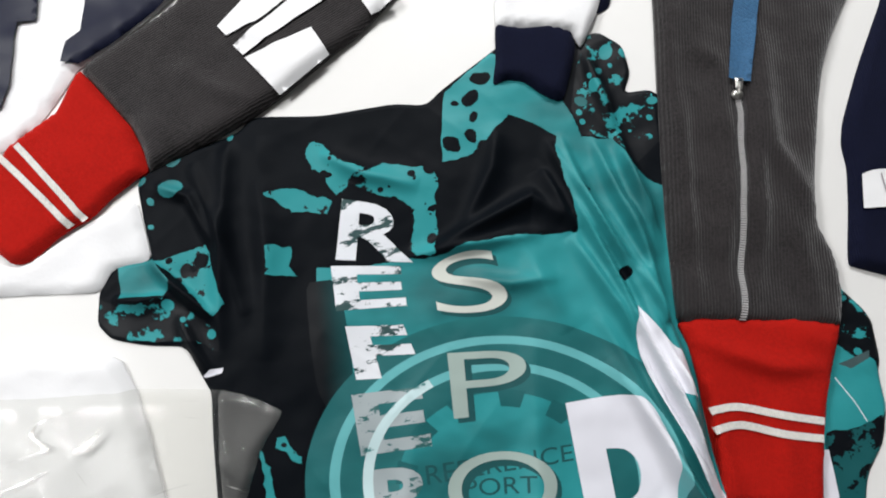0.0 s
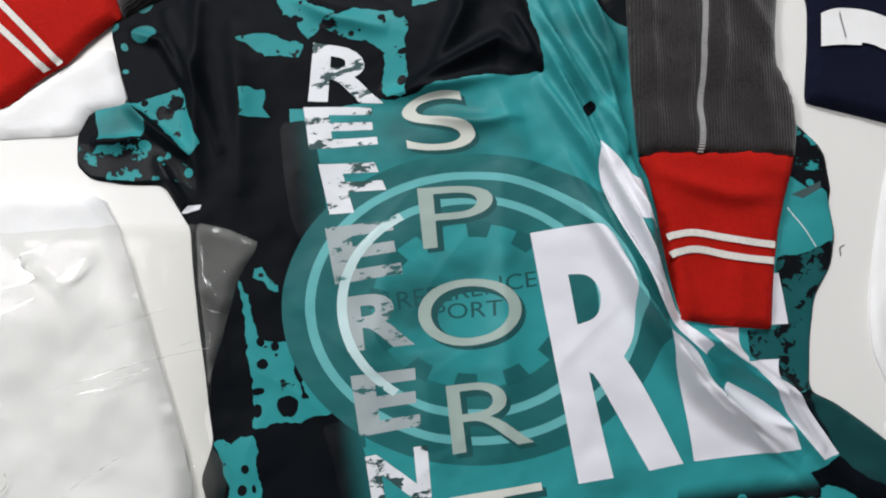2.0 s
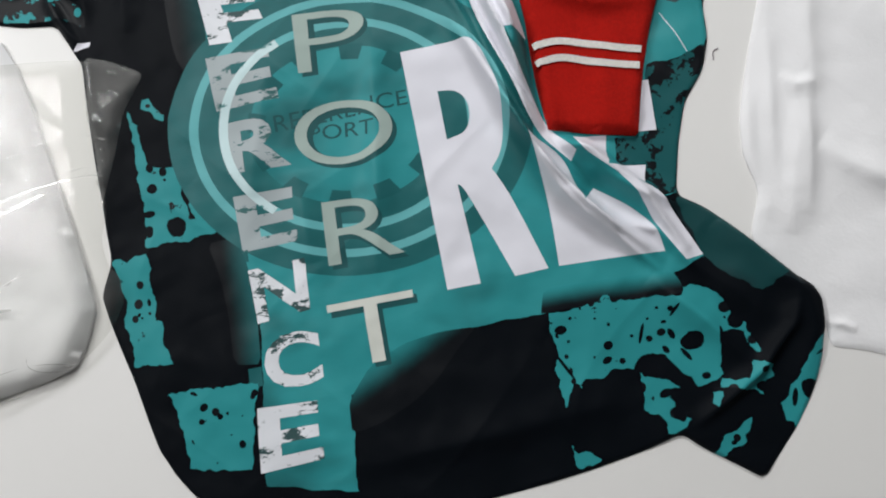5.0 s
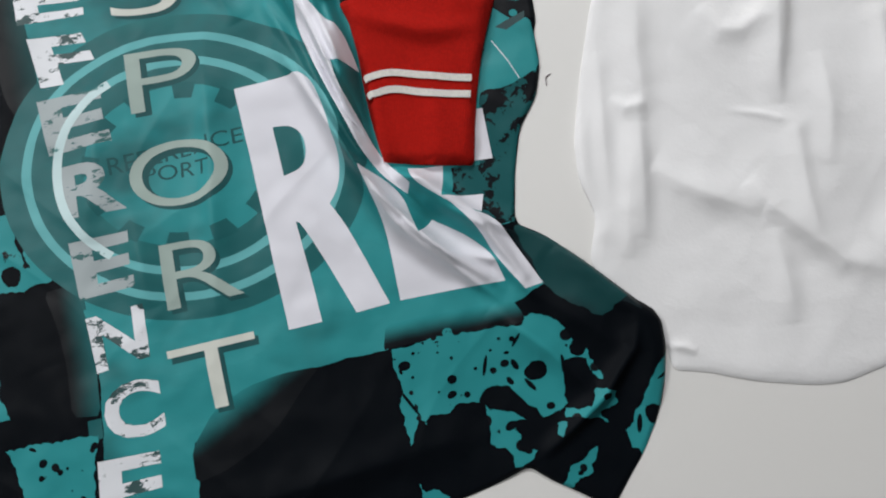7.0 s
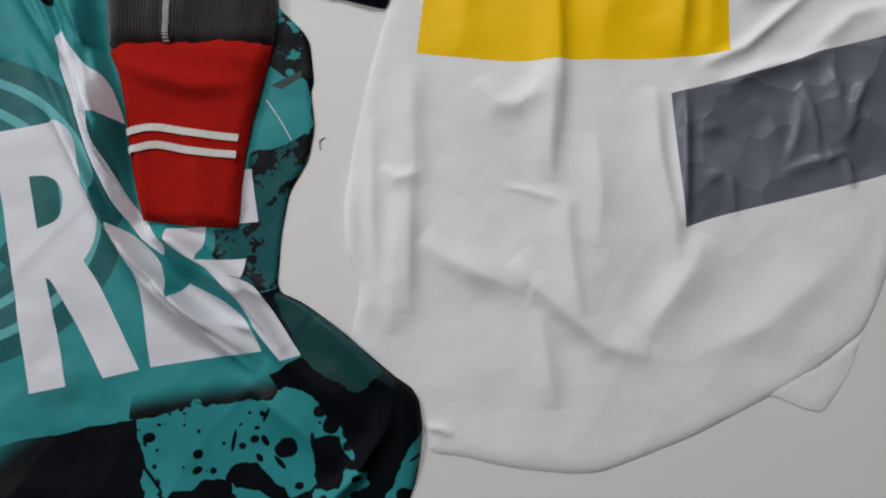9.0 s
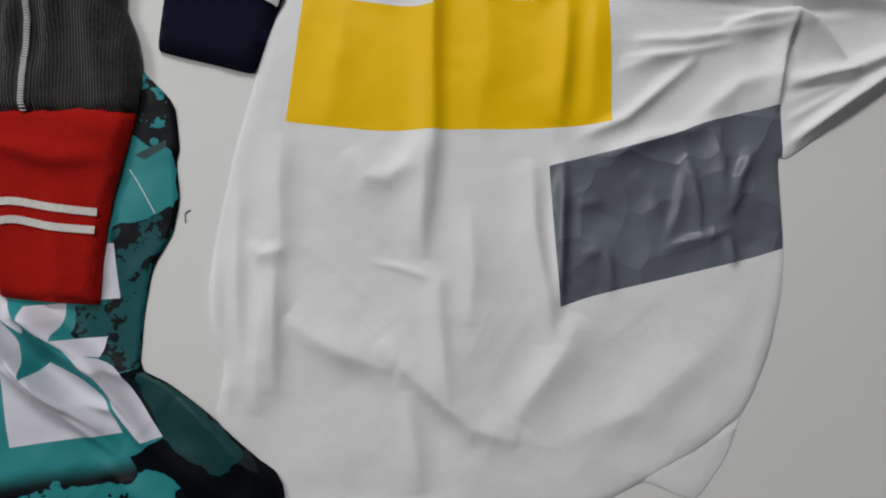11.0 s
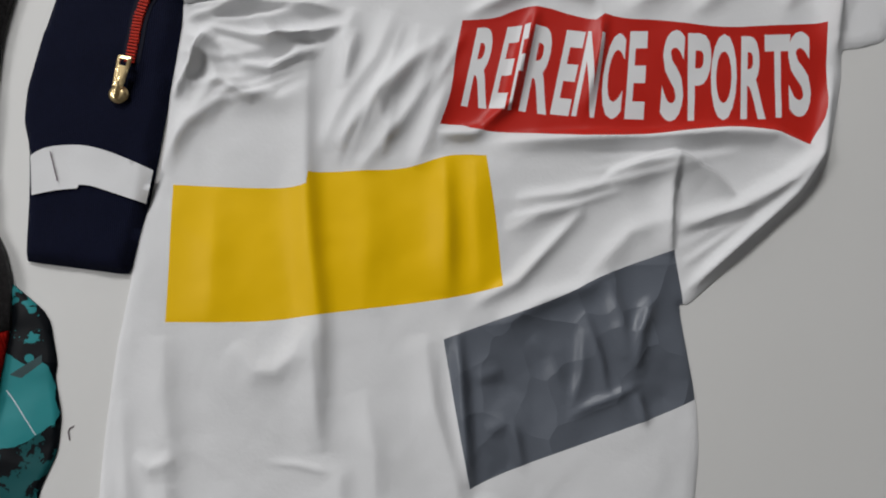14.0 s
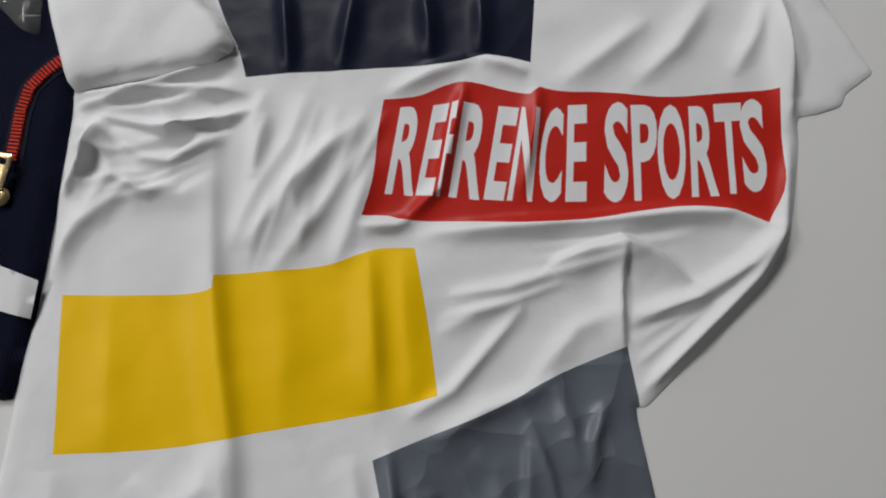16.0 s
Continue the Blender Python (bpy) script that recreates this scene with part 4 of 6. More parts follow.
BAG_FOLDS_A = [(5, 2, 2.5, -0.6712, 0.1648, -0.6448, 0.1378, -0.6201, 0.1042, -0.5954, 0.0724), (4, 1.4, 1.9, -0.626, 0.145, -0.6032, 0.1507, -0.5952, 0.152), (4, 1.4, 1.9, -0.5482, 0.1103, -0.5409, 0.0934, -0.5312, 0.0826), (3, 2, 2, -0.6705, 0.1876, -0.5983, 0.1715, -0.5186, 0.1428), (6, 2, 2.5, -0.6362, 0.133, -0.6131, 0.0984, -0.594, 0.0665, -0.5777, 0.0437), (4, 1.5, 2, -0.6479, 0.0885, -0.6353, 0.0688, -0.6239, 0.0518)]
BAG_FOLDS_B = [(6, 2, 2, -0.5246, -0.0381, -0.5151, -0.0594, -0.5087, -0.0836), (5, 2.1, 2.1, -0.5099, -0.0415, -0.5233, -0.0565, -0.5335, -0.068), (4, 1.5, 2.1, -0.6552, 0.0358, -0.6415, -0.0002, -0.6289, -0.0403), (4, 2, 2.5, -0.5009, 0.1336, -0.4894, 0.1162, -0.483, 0.0997), (4, 2, 2, -0.4745, 0.1177, -0.4951, 0.0692, -0.5141, 0.0244), (3, 2.6, 2.6, -0.5705, -0.0289, -0.5624, -0.0677, -0.5552, -0.1052)]
COLUMN = [('R', -0.3969, 0.2317, -0.3317, 0.2184, -0.325, 0.2656, -0.3837, 0.2843), ('E', -0.4021, 0.1881, -0.3429, 0.1829, -0.3419, 0.2169, -0.4017, 0.2273), ('F', -0.3938, 0.1292, -0.3378, 0.1228, -0.3484, 0.1673, -0.3966, 0.1741), ('E', -0.3983, 0.0688, -0.3404, 0.0674, -0.3408, 0.1148, -0.3994, 0.1179), ('R', -0.3967, 0.0114, -0.3404, 0.0077, -0.3357, 0.0544, -0.3958, 0.0569), ('E', -0.3979, -0.0579, -0.347, -0.0579, -0.3427, -0.0112, -0.3978, -0.0085), ('N', -0.3963, -0.1211, -0.3484, -0.1179, -0.3445, -0.0735, -0.3962, -0.0743), ('C', -0.3991, -0.18, -0.3485, -0.1803, -0.3448, -0.1352, -0.3939, -0.1317), ('E', -0.4159, -0.2456, -0.3601, -0.2433, -0.3562, -0.1946, -0.409, -0.1913)]
CENTRE = [('S', -0.3191, 0.1702, -0.2571, 0.1639, -0.261, 0.2195, -0.3174, 0.2177), ('P', -0.3197, 0.085, -0.261, 0.0814, -0.2517, 0.1303, -0.3162, 0.1379), ('O', -0.3362, 0.0019, -0.2513, -0.0049, -0.2443, 0.049, -0.3317, 0.0586), ('R', -0.3254, -0.0849, -0.2586, -0.0865, -0.2585, -0.0339, -0.3215, -0.0302), ('T', -0.3364, -0.1724, -0.2604, -0.1728, -0.2593, -0.1188, -0.3341, -0.1175)]
SMALL = [('REFERENCE', -0.349, 0.0383, -0.2313, 0.0372, -0.2303, 0.0502, -0.3487, 0.0533), ('SPORT', -0.332, 0.0257, -0.2647, 0.0184, -0.2623, 0.0314, -0.3317, 0.0385)]
BANNER_LEFT = [('R', 0.3704, 0.1651, 0.388, 0.1573, 0.4197, 0.2143, 0.4012, 0.2192), ('E', 0.3897, 0.1572, 0.4001, 0.1518, 0.4343, 0.2102, 0.4231, 0.2127), ('F', 0.4025, 0.151, 0.4084, 0.149, 0.4402, 0.2091, 0.4361, 0.2101), ('R', 0.4104, 0.1483, 0.4292, 0.1391, 0.4626, 0.1991, 0.4435, 0.207), ('E', 0.4321, 0.1386, 0.4446, 0.1329, 0.4784, 0.1904, 0.4654, 0.1967), ('N', 0.4466, 0.1323, 0.4623, 0.1256, 0.4915, 0.1845, 0.4801, 0.1903), ('C', 0.4649, 0.1242, 0.4806, 0.1188, 0.508, 0.1807, 0.4938, 0.1837), ('E', 0.4837, 0.1178, 0.4974, 0.1131, 0.5236, 0.1767, 0.5107, 0.1807)]
BANNER_RIGHT = [('S', 0.5079, 0.1081, 0.5238, 0.1031, 0.5515, 0.1685, 0.5355, 0.1736), ('P', 0.5282, 0.1021, 0.5425, 0.0976, 0.5693, 0.1597, 0.5514, 0.1658), ('O', 0.5441, 0.0971, 0.5621, 0.0909, 0.5868, 0.1536, 0.5685, 0.1599), ('R', 0.5657, 0.091, 0.5838, 0.0853, 0.6066, 0.1455, 0.5889, 0.1511), ('T', 0.5849, 0.0858, 0.6017, 0.081, 0.6243, 0.1412, 0.6057, 0.1467), ('S', 0.6009, 0.0812, 0.617, 0.077, 0.6396, 0.1388, 0.6234, 0.1434)]
SPLAT_F = [(-0.0281, -0.2381), (-0.0166, -0.2415), (-0.009, -0.2423), (-0.0054, -0.2385), (-0.0008, -0.229), (0.0062, -0.2283), (0.0137, -0.2345), (0.0125, -0.2433), (0.0054, -0.2482), (-0.0015, -0.2485), (0.0012, -0.2563), (-0.0073, -0.2499), (-0.013, -0.2455), (-0.0285, -0.2435)]
SPLAT_G = [(-0.0384, -0.2468), (-0.0314, -0.2483), (-0.0365, -0.2577), (-0.0392, -0.2557)]
LEFT_NET_A = [(-0.4646, 0.0951), (-0.4572, 0.0951), (-0.4547, 0.0861), (-0.4464, 0.0766), (-0.4462, 0.0716), (-0.4531, 0.0744), (-0.4567, 0.0826), (-0.4659, 0.0869)]
LEFT_NET_B = [(-0.4432, 0.0749), (-0.4357, 0.0759), (-0.429, 0.087), (-0.4302, 0.0948), (-0.4224, 0.0967), (-0.4158, 0.0919), (-0.4198, 0.0827), (-0.4171, 0.0698), (-0.4242, 0.0564), (-0.4136, 0.047), (-0.4168, 0.0427), (-0.425, 0.0516), (-0.4367, 0.0549), (-0.4339, 0.0632), (-0.4392, 0.0692)]
LEFT_NET_C = [(-0.4376, 0.0492), (-0.4376, 0.0345), (-0.4283, 0.0318), (-0.4203, 0.0215), (-0.4196, 0.0116), (-0.4235, 0.0028), (-0.4278, 0.006), (-0.4282, 0.0181), (-0.4368, 0.0247), (-0.4421, 0.0306)]
DROPS_SIDE = [(-0.4519, -0.0233, 0.0096, 0.0096, 0), (-0.4685, 0.0144, 0.0043, 0.0038, 0), (-0.4671, 0.0325, 0.0034, 0.0038, 0), (-0.4558, 0.0269, 0.0034, 0.0038, 0), (-0.4753, -0.0074, 0.0058, 0.0034, 0), (-0.4309, 0.0661, 0.0048, 0.0048, 0), (-0.4266, 0.0776, 0.0038, 0.0048, 20), (-0.4782, -0.0225, 0.0043, 0.0058, 0), (-0.4893, -0.0837, 0.0019, 0.0034, 0), (-0.4556, 0.0196, 0.0014, 0.0014, 0)]
FADE_HEM = [(-0.3301, -0.1998), (-0.3064, -0.174), (-0.2749, -0.1616), (-0.2429, -0.1579), (-0.2123, -0.1596), (-0.2295, -0.1733), (-0.2534, -0.1965), (-0.2754, -0.2107), (-0.3068, -0.2232), (-0.3328, -0.2274)]
FADE_SQUARE = [(-0.4275, -0.0441), (-0.4073, -0.0432), (-0.3987, -0.0543), (-0.395, -0.0761), (-0.3954, -0.1106), (-0.3988, -0.1554), (-0.4214, -0.1512), (-0.4205, -0.1059), (-0.422, -0.0732)]
FADE_CHEST = [(-0.4248, 0.2166), (-0.4003, 0.2153), (-0.3956, 0.1924), (-0.3943, 0.1611), (-0.3962, 0.1207), (-0.3975, 0.0983), (-0.417, 0.0997), (-0.4264, 0.1267), (-0.4269, 0.1728)]
FADE_SMEAR = [(-0.1581, -0.16), (-0.1518, -0.1408), (-0.1202, -0.1414), (-0.0878, -0.1432), (-0.0474, -0.146), (-0.042, -0.1584), (-0.0455, -0.1655), (-0.0985, -0.1609), (-0.1519, -0.1595)]
FADE_POINTS = [(-0.3048, -0.1611), (-0.2903, -0.1942), (-0.4204, -0.0967), (-0.3908, -0.0977), (-0.4225, 0.1565), (-0.3877, 0.1557), (-0.0986, -0.1417), (-0.0995, -0.1593)]
BAND_STITCH = [(0.0704, 0.223), (0.0701, 0.2101), (0.07, 0.1998)]
TEE_FOLDS_SOFT = [(4, 7, 9, 0.2597, 0.1649, 0.2889, 0.1953, 0.3213, 0.2208, 0.3441, 0.2501), (3, 7, 9, 0.2872, 0.1555, 0.3186, 0.1852, 0.3492, 0.2112, 0.3614, 0.2348), (4, 6, 8, 0.3224, 0.1302, 0.3401, 0.1508, 0.3709, 0.19), (4, 5, 8, 0.1897, 0.2891, 0.2024, 0.257, 0.2021, 0.241, 0.1777, 0.2244), (3, 6, 8, 0.2072, 0.2507, 0.2157, 0.2204, 0.2434, 0.2109, 0.2644, 0.2151), (4, 5, 7, 0.2424, 0.2803, 0.2533, 0.2579, 0.2728, 0.242), (4, 5, 7, 0.3474, 0.0013, 0.3837, 0.0078, 0.4137, 0.0082, 0.4363, 0.0111), (3, 5, 6, 0.3737, 0.0646, 0.4009, 0.0683, 0.4339, 0.0635)]
TEE_FOLDS_SHOULDER = [(3, 6, 8, 0.4151, 0.0119, 0.4584, 0.0357, 0.4896, 0.038), (5, 3, 7, 0.6816, 0.2102, 0.6681, 0.1698, 0.6576, 0.1382, 0.6496, 0.1085), (4, 4, 5, 0.1978, 0.2968, 0.2144, 0.2843, 0.252, 0.2748, 0.3023, 0.2726), (3.5, 4, 6, 0.1743, 0.2342, 0.1941, 0.2626, 0.2054, 0.2811), (3, 5, 6, 0.2007, 0.2858, 0.2075, 0.2675, 0.2299, 0.255, 0.2717, 0.2465), (3, 5, 7, 0.2947, 0.2109, 0.3027, 0.242, 0.3176, 0.2626), (3, 6, 8, 0.3105, 0.1553, 0.3144, 0.1911, 0.3402, 0.2197)]
DROPS_HEM_A = [(-0.1448, -0.1761, 0.0051, 0.0037, 0), (-0.1099, -0.1956, 0.0037, 0.0037, 0), (-0.1131, -0.2074, 0.0041, 0.0028, 20), (-0.1012, -0.21, 0.0028, 0.0028, 0), (-0.0433, -0.2044, 0.0092, 0.0078, 10), (-0.0584, -0.196, 0.0023, 0.0046, 20), (-0.0503, -0.2144, 0.0018, 0.0064, 30), (-0.0818, -0.1912, 0.0018, 0.0087, -22), (-0.0529, -0.1769, 0.0014, 0.0064, -42), (-0.0389, -0.2339, 0.0037, 0.0028, 0), (-0.0077, -0.1954, 0.0064, 0.006, 0), (-0.0628, -0.1853, 0.0023, 0.0014, 0)]
DROPS_HEM_B = [(-0.0654, -0.2078, 0.0023, 0.0037, 30), (-0.0778, -0.1958, 0.0014, 0.0014, 0), (-0.0898, -0.1917, 0.0014, 0.0014, 0), (-0.1469, -0.2073, 0.0014, 0.0129, 26), (0.0371, -0.2587, 0.0078, 0.0083, 0), (0.0247, -0.2633, 0.0023, 0.0074, -15), (0.0513, -0.2306, 0.006, 0.0014, 20), (0.0052, -0.2363, 0.0037, 0.0028, 0), (-0.073, -0.242, 0.0055, 0.0032, 20), (-0.0646, -0.2643, 0.0028, 0.0023, 0), (-0.0296, -0.2895, 0.0023, 0.0018, 0), (-0.0659, -0.173, 0.0014, 0.0014, 0)]

# ---- cloth helpers ----
def chaikin(points, times=2, cut=0.14):
    p = np.array(points, float)
    for _ in range(times):
        q = np.roll(p, -1, axis=0)
        p = np.stack([p + (q - p) * cut, q - (q - p) * cut], axis=1).reshape(-1, 2)
    return p


def dense(points, step, closed=True):
    p = np.array(points, float)
    ends = np.roll(p, -1, axis=0) if closed else p[1:]
    made = []
    for a, b in zip(p, ends):
        k = max(1, int(np.hypot(*(b - a)) / step + 0.5))
        made += [a + (b - a) * i / k for i in range(k)]
    if not closed:
        made.append(p[-1])
    return np.array(made)


def soft_corners(points, limit=55.0):
    """Rounds the gentle bends of a shape and keeps its true corners."""
    p = np.array(points, float)
    for _ in range(2):
        before, after = p - np.roll(p, 1, axis=0), np.roll(p, -1, axis=0) - p
        turn = np.abs((np.arctan2(after[:, 1], after[:, 0]) - np.arctan2(before[:, 1], before[:, 0]) + np.pi) % (2 * np.pi) - np.pi)
        made = []
        for k in range(len(p)):
            if turn[k] < radians(limit):
                made += [p[k] - before[k] * 0.25, p[k] + after[k] * 0.25]
            else:
                made.append(p[k])
        p = np.array(made)
    return p


def smooth_line(points, n=6):
    p = np.array(points, float)
    e = np.concatenate([[2 * p[0] - p[1]], p, [2 * p[-1] - p[-2]]])
    made = []
    for k in range(1, len(e) - 2):
        for u in np.linspace(0, 1, n, endpoint=False):
            a, b, c, d = e[k - 1:k + 3]
            made.append(0.5 * (2 * b + (c - a) * u + (2 * a - 5 * b + 4 * c - d) * u * u + (3 * b - a - 3 * c + d) * u ** 3))
    return np.array(made + [p[-1]])


def scattered(shape, count, least, most, seed):
    """Round and drawn-out drops thrown at random inside a shape, many small and few large."""
    rng = random.Random(seed)
    p = np.array(shape)
    lo, hi = p.min(axis=0), p.max(axis=0)
    made = []
    while len(made) < count:
        x, y = rng.uniform(lo[0], hi[0]), rng.uniform(lo[1], hi[1])
        if inside(np.array([[x, y]]), [p])[0]:
            r = least + (most - least) * rng.random() ** 3.2
            made.append(ragged(ellipse(x, y, r, r * rng.choice((0.95, 0.85, 0.5)), rng.uniform(0, 180), 14), r * 0.35, seed + len(made), 0.0015))
    return made


def ragged(points, size, seed, step=0.003):
    """A torn, splashed outline: the straight one pushed in and out."""
    p = dense(points, step)
    t = np.roll(p, -1, axis=0) - np.roll(p, 1, axis=0)
    t /= np.maximum(np.hypot(t[:, 0], t[:, 1])[:, None], 1e-9)
    push = np.array([noise.fractal((x * 55 + seed * 7, y * 55, seed), 0.7, 2.1, 4) for x, y in p])
    return p + np.stack([t[:, 1], -t[:, 0]], axis=1) * (push * size)[:, None]


def inside(q, loops):
    odd = np.zeros(len(q), bool)
    for loop in loops:
        for (ax, ay), (bx, by) in zip(loop, np.roll(loop, -1, axis=0)):
            if ay != by:
                cross = (ay > q[:, 1]) != (by > q[:, 1])
                odd ^= cross & (q[:, 0] < (bx - ax) * (q[:, 1] - ay) / (by - ay) + ax)
    return odd


def edge_distance(q, loop):
    best = np.full(len(q), 1e9)
    for a, b in zip(loop, np.roll(loop, -1, axis=0)):
        d = b - a
        u = np.clip(((q - a) @ d) / max(d @ d, 1e-12), 0, 1)
        e = q - a - u[:, None] * d
        best = np.minimum(best, e[:, 0] ** 2 + e[:, 1] ** 2)
    return np.sqrt(best)


def fold_height(q, folds):
    """Height of soft folds. Each one: its height, its half-widths left and right (millimetres), then the places along its crest."""
    z = np.zeros(len(q))
    for h, wl, wr, *line in folds:
        p = np.array(line, float).reshape(-1, 2)
        run = np.r_[0, np.cumsum(np.hypot(*np.diff(p, axis=0).T))]
        best, side, along = np.full(len(q), 1e9), np.zeros(len(q)), np.zeros(len(q))
        for k in range(len(p) - 1):
            d = p[k + 1] - p[k]
            u = np.clip(((q - p[k]) @ d) / (d @ d), 0, 1)
            e = q - p[k] - u[:, None] * d
            dist = np.hypot(e[:, 0], e[:, 1])
            near = dist < best
            best = np.where(near, dist, best)
            side = np.where(near, d[0] * e[:, 1] - d[1] * e[:, 0], side)
            along = np.where(near, (run[k] + u * (run[k + 1] - run[k])) / run[-1], along)
        w = np.where(side > 0, wl, wr) / 1000
        taper = 0.15 + 0.85 * np.sin(np.pi * along) ** 0.7
        z += h / 1000 * taper * np.exp(-(best / w) ** 1.6)
    return z


def pleats(first, last, count, high, wide, seed):
    """A family of fine folds that runs from one line over to another."""
    rng = random.Random(seed)
    a, b = np.array(first), np.array(last)
    made = []
    for k in range(count):
        u = (k + rng.uniform(0.2, 0.8)) / count
        line = a + (b - a) * (u + np.array([[rng.uniform(-0.05, 0.05)] for _ in a]))
        n = len(line)
        i, j = rng.randint(0, n // 3), n - rng.randint(0, n // 3)
        w = wide * rng.uniform(0.7, 1.3)
        made.append((high * rng.uniform(0.6, 1.2), w * rng.uniform(0.6, 1.0), w, *smooth_line(line[i:max(j, i + 2)], 3).ravel()))
    return made


class Drape:
    """A sheet of cloth on the table: its outline, its folds, and its height at any place."""

    def __init__(self, outline, folds=(), base=0.0, thick=0.004, roll=0.006, ripple=0.0012, seed=1.0, gain=1.0, wide=1.0, crease=0.0, pressed=()):
        self.outline, self.folds, self.base, self.thick = np.array(outline), list(folds), base, thick
        self.roll, self.ripple, self.seed, self.gain, self.crease = roll, ripple, seed, gain, crease
        self.pressed = [np.array(loop) for loop in pressed]
        self.folds = [(f[0], f[1] * wide, f[2] * wide, *f[3:]) for f in self.folds]

    def height(self, q):
        near = np.clip(edge_distance(q, self.outline) / self.roll, 0, 1)
        lift = np.sqrt(np.maximum(0, 1 - (1 - near) ** 2))
        wave = np.array([noise.fractal((x * 16, y * 16, self.seed), 1.0, 2.0, 3) for x, y in q])
        free = np.ones(len(q))
        for loop in self.pressed:
            free = np.minimum(free, np.where(inside(q, [loop]), 0.12, np.clip(edge_distance(q, loop) / 0.014, 0.12, 1)))
        z = self.thick * (0.25 + 0.75 * lift) + (self.gain * free * fold_height(q, self.folds) + self.ripple * (0.6 + wave)) * (0.25 + 0.75 * near)
        if self.crease:
            for k, (sx, sy) in enumerate(((13.0, 6.0), (11.0, -8.0))):
                bend = np.array([noise.noise((x * sx + 1.3 * y * sy, y * sy, self.seed + 5 * k)) for x, y in q])
                where = np.array([noise.noise((x * 6, y * 6, self.seed + 20 + k)) for x, y in q])
                z = z + self.crease * np.maximum(0, 1 - np.abs(bend) * 4.5) ** 2 * np.clip(where * 2 + 0.4, 0, 1) * near
        return self.base + np.maximum(z, 0.0008)


def sheet_mesh(name, loops, drape, step, offset=0.0, skirt=True):
    """A triangulated sheet inside the loops (later ones may be holes), laid on the drape."""
    loops = [dense(lp, step) for lp in loops]
    lo, hi = np.min([lp.min(axis=0) for lp in loops], axis=0), np.max([lp.max(axis=0) for lp in loops], axis=0)
    gx, gy = np.meshgrid(np.arange(lo[0], hi[0], step), np.arange(lo[1], hi[1], step * 0.87))
    gx = gx + (np.arange(gx.shape[0]) % 2)[:, None] * step / 2
    grid = np.stack([gx.ravel(), gy.ravel()], axis=1)
    grid = grid[inside(grid, loops)]
    if len(grid):
        keep = np.ones(len(grid), bool)
        for lp in loops:
            keep &= edge_distance(grid, lp) > step * 0.55
        grid = grid[keep]
    points, edges = [], []
    for lp in loops:
        k = len(points)
        points += [tuple(p) for p in lp]
        edges += [(k + i, k + (i + 1) % len(lp)) for i in range(len(lp))]
    rim = list(edges)
    points += [tuple(p) for p in grid]
    out = geometry.delaunay_2d_cdt([Vector(p) for p in points], edges, [], 0, 1e-7)
    q = np.array([(v.x, v.y) for v in out[0]])
    tri = np.array([f for f in out[2] if len(f) == 3])
    tri = tri[inside(q[tri].mean(axis=1), loops)]
    z = drape.height(q) + offset
    a, b, c = q[tri[:, 0]], q[tri[:, 1]], q[tri[:, 2]]
    flip = (b[:, 0] - a[:, 0]) * (c[:, 1] - a[:, 1]) - (b[:, 1] - a[:, 1]) * (c[:, 0] - a[:, 0]) < 0
    tri[flip] = tri[flip][:, ::-1]
    verts = [(x, y, h) for (x, y), h in zip(q, z)]
    faces = [tuple(int(i) for i in f) for f in tri]
    if skirt:
        count = {}
        for f in faces:
            for i in range(3):
                e = (f[i], f[(i + 1) % 3])
                count[tuple(sorted(e))] = None if tuple(sorted(e)) in count else e
        for e in [e for e in count.values() if e]:
            k = len(verts)
            (xa, ya, za), (xb, yb, zb) = verts[e[0]], verts[e[1]]
            verts += [(xa, ya, za), (xb, yb, zb), (xb, yb, drape.base), (xa, ya, drape.base)]
            faces.append((k + 1, k, k + 3, k + 2))
    me = bpy.data.meshes.new(name)
    me.from_pydata(verts, [], faces)
    me.polygons.foreach_set("use_smooth", [len(f) == 3 for f in faces])
    me.update()
    return me


